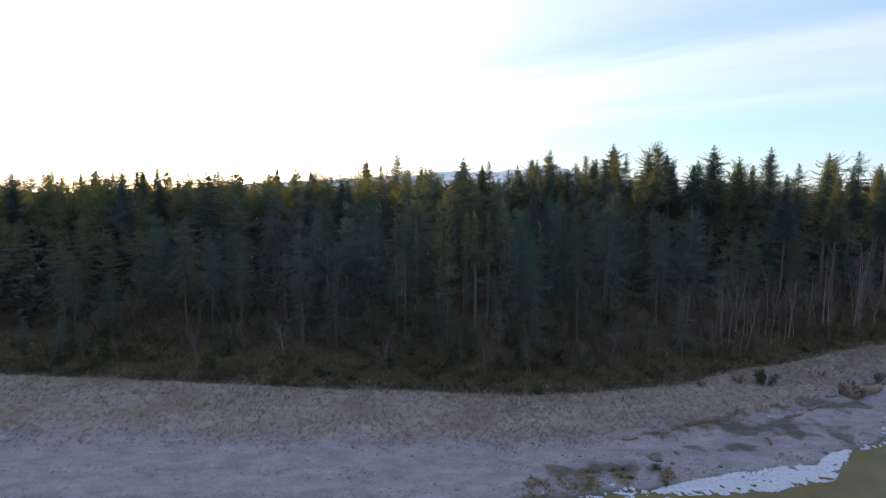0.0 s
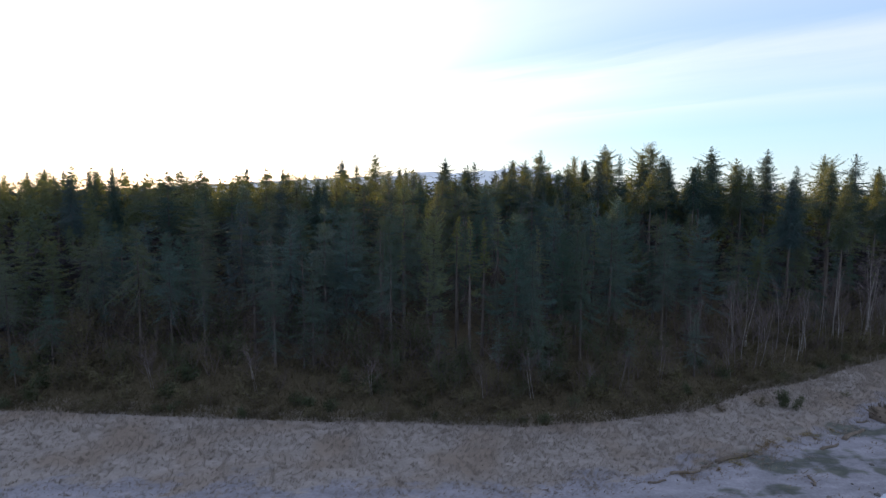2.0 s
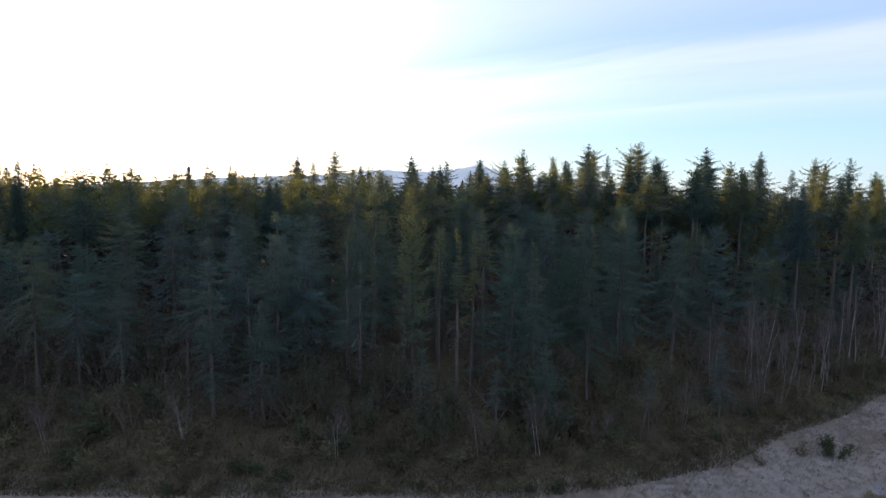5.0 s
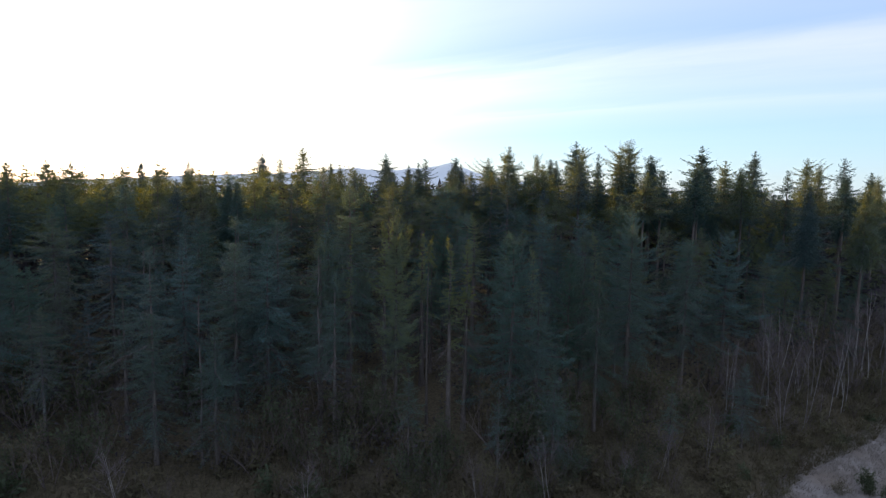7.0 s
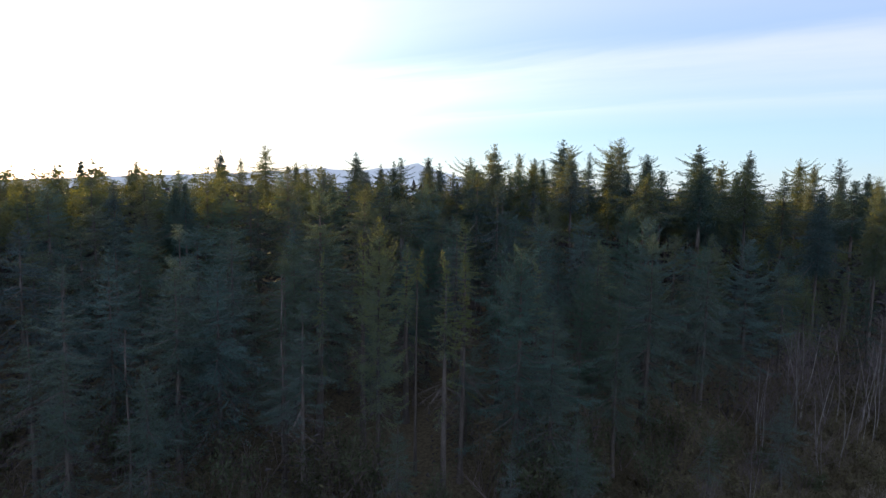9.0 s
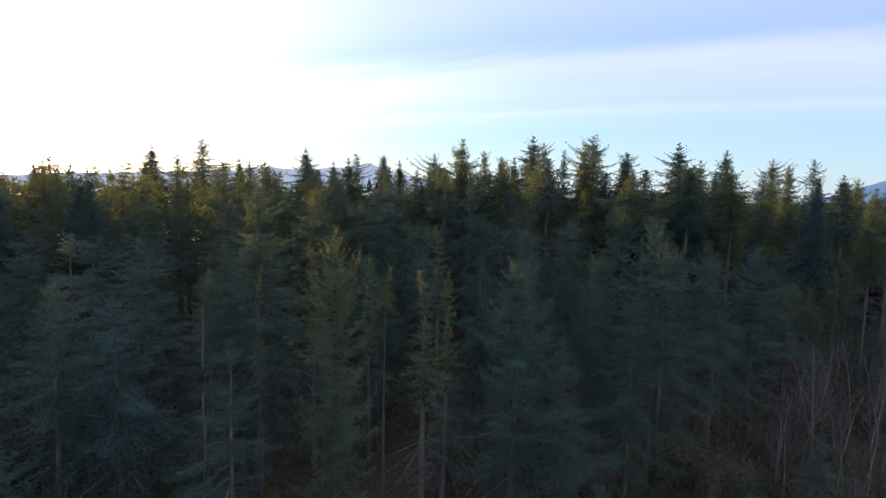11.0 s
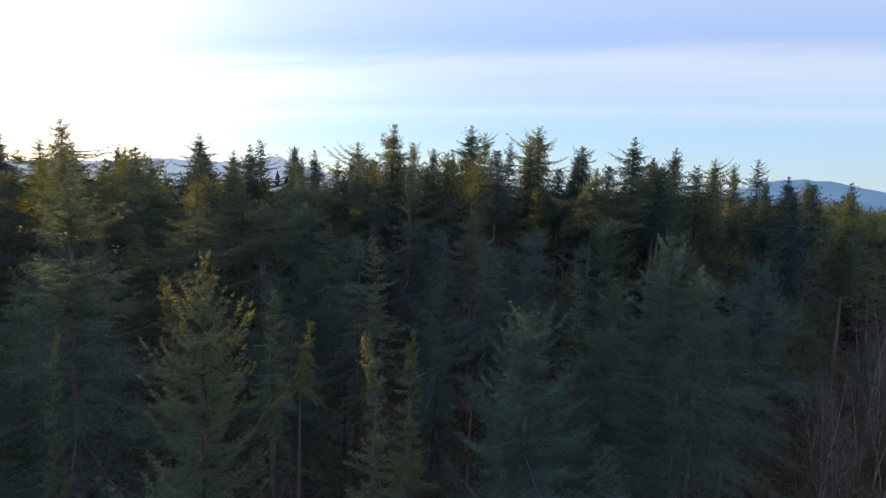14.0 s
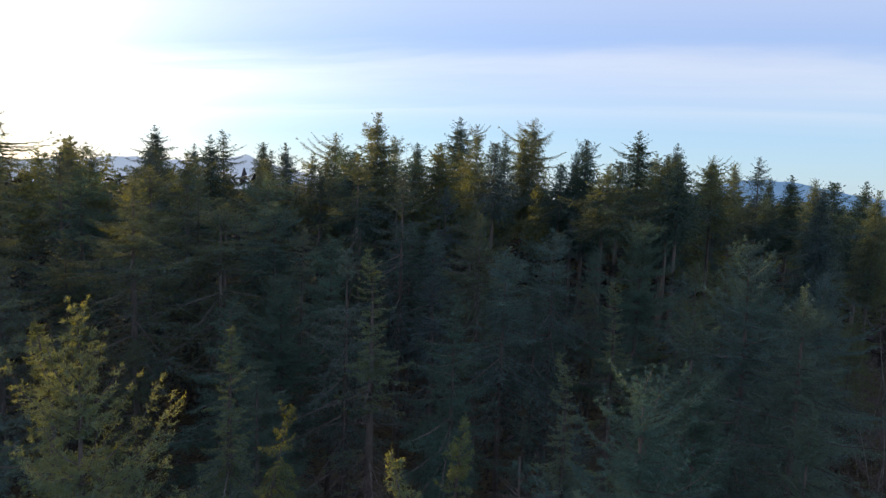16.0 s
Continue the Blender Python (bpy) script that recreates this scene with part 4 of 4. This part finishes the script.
while made < 230:
    x = brush.uniform(-72, 92)
    d = 0.1 + 12 * brush.random() ** 2.0
    y = float(along_line(EDGE, x)) + d
    SHRUBS[brush.choice((0, 0, 1, 1, 2))].put(x, y, ground_z(x, y) + brush.uniform(0.9, 1.9) + min(d, 6) * 0.25, brush.uniform(0, 360), brush.uniform(1.0, 1.5))
    made += 1
for x, y, high, kind in [(41.8, 78.4, 1.5, 0), (63.5, 80.5, 1.8, 2), (66, 82, 1.5, 1), (61.8, 79.0, 1.4, 1), (56, 82, 1.0, 0), (35.5, 76.6, 1.2, 0)]:
    SHRUBS[kind].put(x, y, ground_z(x, y) + high, x * 50, 1.1)


DUNE_SHRUB = Stand(shrub_mesh(96, 1500, EVERGREEN), 1.9, "dense rounded dark green shrub in the dune grass", "shrubs in the dune grass", name="shrub", category="shrub", names=("stem", "foliage"))
for x, y, high, wide in ((44.9, 77.9, 2.3, 0.95),):
    DUNE_SHRUB.put(x, y, ground_z(x, y) + high, x * 70, wide)
PLANTS = Stand(shrub_mesh(97, 420, BEACH_LEAF), 1.9, "low yellow-brown beach plant in the sand", "plants on the beach", name="beach_plant", category="plant", names=("stem", "foliage"))
GREENS = Stand(shrub_mesh(98, 420, EVERGREEN), 1.9, "low green beach plant beside the foam", "plants on the beach", name="beach_plant", category="plant", names=("stem", "foliage"))
for k in range(26):
    x = 8 + 14 * brush.random()
    y = float(along_line(SHORE, x)) + brush.uniform(0.6, 4.6)
    (GREENS if x > 16.5 and brush.random() < 0.45 else PLANTS).put(x, y, ground_z(x, y) + brush.uniform(0.35, 0.7), brush.uniform(0, 360), brush.uniform(1.4, 2.6))
for x, y in ((33.5, 66.0), (36.5, 67.8), (30.2, 64.0), (39.5, 69.0), (27.5, 62.5), (24.0, 61.4), (34.8, 66.9), (42.5, 70.0), (46.0, 71.5), (31.6, 65.2)):
    PLANTS.put(x, y, ground_z(x, y) + brush.uniform(0.3, 0.6), brush.uniform(0, 360), brush.uniform(1.5, 3.0))


def tall_shrub(seed, leafy, mat, leaf):
    """A high bush of many thin stems with fine twigs and small leaves, five metres tall."""
    rng, nrg = random.Random(seed), np.random.default_rng(seed)
    sv, sf = [], []
    for j in range(5):
        a, o = rng.uniform(0, 6.28), rng.uniform(0.1, 0.75)
        grow(rng, (rng.uniform(-0.5, 0.5), rng.uniform(-0.5, 0.5), -0.1), (math.cos(a) * o, math.sin(a) * o, 1.0), rng.uniform(2.2, 3.2), 0.04, 2, sv, sf, 3, 0.3)
    sv = np.array(sv)
    k = 5.0 / sv[:, 2].max()
    sv[:, 2] *= k
    tips = sv[nrg.integers(0, len(sv), leafy)]
    v, f = kites(tips + nrg.normal(0, 0.20, (leafy, 3)), unit(nrg.normal(0, 1, (leafy, 3)) + (0, 0, 0.3)), unit(nrg.normal(0, 1, (leafy, 3))), nrg.uniform(0.5, 1.3, leafy) * leaf, nrg.uniform(0.25, 0.5, leafy) * leaf)
    return mesh_from("stem", sv, sf, TWIG), mesh_from("foliage", v, f, mat)


BUSHES = [Stand(tall_shrub(91 + k, n, mat, leaf), 5.0, label, "bushes under the trees", name="bush", category="bush", names=("stem", "foliage")) for k, (n, mat, leaf, label) in enumerate((
    (260, SHRUB_LEAF, 0.22, "tall half-bare bush with fine grey-brown twigs"), (700, SHRUB_LEAF, 0.24, "tall brown-green bush at the edge of the wood"),
    (950, EVERGREEN, 0.26, "tall dense evergreen bush at the edge of the wood"), (120, SHRUB_LEAF, 0.2, "tall leafless bush with a haze of fine twigs")))]
made = 0
while made < 225:
    x = brush.uniform(-66, 92)
    d = 2.0 + (14 if x > -18 else 25) * brush.random()
    y = float(along_line(EDGE, x)) + d
    if free(x, y, 1.5):
        BUSHES[brush.choice((0, 1, 1, 2, 2, 3) if x < 36 else (0, 0, 1, 3, 3))].put(x, y, ground_z(x, y) + (1.6 + 0.36 * min(d, 15)) * brush.uniform(0.75, 1.25), brush.uniform(0, 360), brush.uniform(1.0, 1.5))
        made += 1


def build_low_brush():
    g = np.random.default_rng(77)
    n = 42000
    x = g.uniform(-75, 95, n)
    y = along_line(EDGE, x) + 15 * g.random(n) ** 1.3 - 0.6
    p = np.array([(a, b, ground_z(a, b) - 0.05) for a, b in zip(x, y)])
    d = unit(g.normal(0, 0.5, (n, 3)) * (1, 1, 0.2) + (0, 0, 0.8))
    v, f = kites(p, d, unit(g.normal(0, 1, (n, 3)) * (1, 1, 0.1)), g.uniform(0.3, 1.0, n), g.uniform(0.06, 0.18, n), 0.1)
    tagged(new("low_brush", mesh_from("low_brush", v, f, SHRUB_LEAF)), "low brown bracken and bramble at the edge of the wood", "undergrowth", kind="stuff")


build_low_brush()


# ---- beach ----
def build_grass():
    g = np.random.default_rng(9)
    P, D, S, L, W = [], [], [], [], []
    for n in range(22000):
        x = g.uniform(-82, 92)
        e, s = float(along_line(EDGE, x)), float(along_line(SHORE, x))
        k = 0.36 + 0.70 * g.random() ** 0.75
        y = s + k * (e - s)
        if g.random() > (0.75 + 0.5 * hum(x, y, 5.0)) * min(1.0, (k - 0.30) / 0.22):
            continue
        m = 8
        high = g.uniform(0.2, 0.5) * (0.7 + 0.6 * k)
        P.append(np.array((x, y, ground_z(x, y) - 0.03)) + g.normal(0, 0.12, (m, 3)) * (1, 1, 0))
        D.append(unit(g.normal(0, 0.38, (m, 3)) * (1, 1, 0) + (0.35, -0.05, 1)))
        S.append(unit(g.normal(0, 1, (m, 3)) * (1, 1, 0)))
        L.append(high * g.uniform(0.6, 1.2, m)), W.append(g.uniform(0.03, 0.065, m))
    v, f = kites(np.concatenate(P), np.concatenate(D), np.concatenate(S), np.concatenate(L), np.concatenate(W), 0.0)
    tagged(new("dune_grass", mesh_from("dune_grass", v, f, STRAW)), "pale dead dune grass between beach and wood", "grass", kind="stuff")


build_grass()


def build_foam():
    m, t, out = material("sea_foam")
    bs = t.nodes.new("ShaderNodeBsdfPrincipled")
    t.links.new(ramp(t, noise_of(t, 2.5, 6.0, 0.7), [(0.3, (0.26, 0.30, 0.37)), (0.6, (0.43, 0.485, 0.57))]), bs.inputs["Base Color"])
    bs.inputs["Roughness"].default_value = 0.7
    t.links.new(bs.outputs[0], out.inputs[0])
    verts, faces, c = [], [], 0.12
    for ix in range(int(74 / c)):
        x = -2 + ix * c
        s = float(along_line(SHORE, x))
        body = 3.1 * max(0, math.sin((min(max(x, 19), 44) - 19) / 25 * math.pi)) ** 0.6 if 19 < x < 44 else 0.0
        for iy in range(-30, 32):
            y = s + iy * c
            q = iy * c + 0.5 * hum(x, s, 2.0)
            dens = 0.0
            if body and -body * 0.75 < q < body * 0.45:
                dens = 0.95 - 0.5 * abs(q) / body
            if abs(q) < 0.22:
                dens = max(dens, 0.5)
            elif abs(q) < 1.6 and 8 < x < 60:
                dens = max(dens, 0.22)
            n = 0.5 + 0.5 * hum(x, y, 0.9) + 0.35 * hum(x + 9, y, 0.35)
            if n < dens and dens > 0:
                j = [(x + dx * c + 0.06 * hum(x + dx * c, y + dy * c, 0.3), y + dy * c + 0.06 * hum(y + dy * c, x + dx * c, 0.3)) for dx, dy in ((0, 0), (1, 0), (1, 1), (0, 1))]
                b = len(verts)
                verts += [(px, py, max(0.0, ground_z(px, py)) + 0.03) for px, py in j]
                faces.append((b, b + 1, b + 2, b + 3))
    tagged(new("sea_foam", mesh_from("sea_foam", verts, faces, m)), "white foam washed up along the waterline", "foam", kind="stuff")


build_foam()


def log_mesh(seed, length, radius):
    rng = random.Random(seed)
    v, f = [], []
    pts = [Vector((length * (k / 7 - 0.5), 0.12 * math.sin(k * 0.9 + seed), radius * 0.6)) for k in range(8)]
    rad = [radius * (1.25 - 0.5 * k / 7) * rng.uniform(0.92, 1.08) for k in range(8)]
    tube([pts[0] - Vector((0.04, 0, 0))] + pts + [pts[-1] + Vector((0.04, 0, 0))], [0.02] + rad + [0.02], 9, v, f)
    for j in range(3):
        k = rng.randint(1, 6)
        a = rng.uniform(0.4, 2.7)
        grow(rng, pts[k], (rng.uniform(-0.3, 0.3), math.cos(a), math.sin(a)), rng.uniform(0.3, 0.9), radius * 0.25, 0, v, f, 5)
    return mesh_from("log", v, f, DRIFT, True)


def driftwood():
    kinds = [log_mesh(81, 5.0, 0.22), log_mesh(82, 3.2, 0.16), log_mesh(83, 7.0, 0.28), log_mesh(84, 2.0, 0.12)]
    rng = random.Random(12)
    for x, y, k, turn in [(24, 62, 1, 8), (30.5, 64.8, 0, 20), (27, 63.3, 3, 30), (20.5, 60.4, 3, 12), (58, 76.5, 2, 35), (60.5, 79.2, 0, 60), (63, 79.6, 2, 20), (64.5, 78.6, 1, 100), (43, 67.5, 1, 25), (48, 70.5, 0, 30), (52, 74, 3, 15),
                          (36, 60.5, 3, 70), (69, 85, 0, 40)]:
        ob = new("driftwood_log", kinds[k])
        ob.matrix_basis = pose(x, y, ground_z(x, y) - 0.04, 0, 0, turn)
        tagged(ob, "weathered grey-brown driftwood log lying on the beach", "driftwood", "driftwood on the beach")


driftwood()


def root_wad():
    rng = random.Random(91)
    root = new("driftwood_stump")
    v, f = [], []
    pts = [Vector((0.75 * k - 1.2, 0.12 * math.sin(k), 0.62 - 0.03 * k)) for k in range(8)]
    tube([pts[0] - Vector((0.1, 0, 0))] + pts + [pts[-1] + Vector((0.1, 0, 0))], [0.1, 1.0, 0.78, 0.62, 0.54, 0.48, 0.44, 0.40, 0.36, 0.05], 11, v, f)
    part("trunk", mesh_from("trunk", v, f, DRIFT, True), root)
    v, f = [], []
    for j in range(26):
        a = 6.28 * j / 26
        grow(rng, (-1.2 + rng.uniform(0, 0.5), 0.4 * math.cos(a), 0.7 + 0.4 * math.sin(a)), (-0.2 + rng.uniform(-0.4, 0.4), math.cos(a), math.sin(a) * 0.7 + 0.35), rng.uniform(0.5, 1.0), 0.2, 1, v, f, 6)
    part("roots", mesh_from("roots", v, f, DRIFT), root)
    root.matrix_basis = pose(56.0, 75.0, ground_z(56.0, 75.0) - 0.2, 0, 0, 25) @ Matrix.Scale(1.35, 4)
    tagged(root, "dark uprooted driftwood stump with spreading roots on the beach", "driftwood")


root_wad()


def stones():
    mat = rough_stuff("beach_stone", [(0.3, (0.05, 0.05, 0.05)), (0.6, (0.14, 0.135, 0.13)), (0.8, (0.22, 0.21, 0.2))], 3.0)
    kinds = []
    for k in range(3):
        bm = bmesh.new()
        bmesh.ops.create_icosphere(bm, subdivisions=2, radius=0.5)
        for p in bm.verts:
            p.co *= 1 + 0.45 * noise.noise(p.co * 1.9 + Vector((k * 7, 0, 0)))
            p.co.z *= 0.6
        me = bpy.data.meshes.new("stone")
        bm.to_mesh(me), bm.free()
        me.materials.append(mat)
        kinds.append(me)
    rng = random.Random(14)
    for x, y, size in [(21.8, 56.4, 1.5), (24.5, 57.5, 0.7)] + [(rng.uniform(8, 58), 0, rng.uniform(0.2, 0.6)) for k in range(14)]:
        if y == 0:
            y = float(along_line(SHORE, x)) + rng.uniform(0.5, 9)
        ob = new("beach_stone", kinds[rng.randrange(3)])
        ob.matrix_basis = pose(x, y, ground_z(x, y) + 0.08 * size, 0, 0, rng.uniform(0, 360)) @ Matrix.Scale(size, 4)
        tagged(ob, "dark rounded stone half sunk in the beach", "stone", "stones on the beach")


stones()


def build_wrack():
    g = np.random.default_rng(15)
    P, D, L, W = [], [], [], []
    for n in range(15000):
        x = g.uniform(-75, 75)
        e, s = float(along_line(EDGE, x)), float(along_line(SHORE, x))
        line = g.choice((0.10, 0.27, 0.43, 0.5))
        y = s + (e - s) * line + 1.2 * hum(x, line * 50, 9) + g.normal(0, 0.9)
        if g.random() > 0.35 + 0.9 * hum(x, y, 7):
            continue
        P.append((x, y, max(0.03, ground_z(x, y) + 0.03))), D.append((g.normal(1, 0.5), g.normal(0, 0.5), g.uniform(0, 0.35))), L.append(g.uniform(0.08, 0.5)), W.append(g.uniform(0.03, 0.15))
    p, d = np.array(P), unit(np.array(D))
    v, f = kites(p, d, unit(np.cross(d, (0, 0, 1.0)) + g.normal(0, 0.3, p.shape)), np.array(L), np.array(W), -0.5)
    tagged(new("beach_wrack", mesh_from("beach_wrack", v, f, DRIFT)), "dark seaweed and twigs washed up in lines on the sand", "wrack", kind="stuff")


build_wrack()
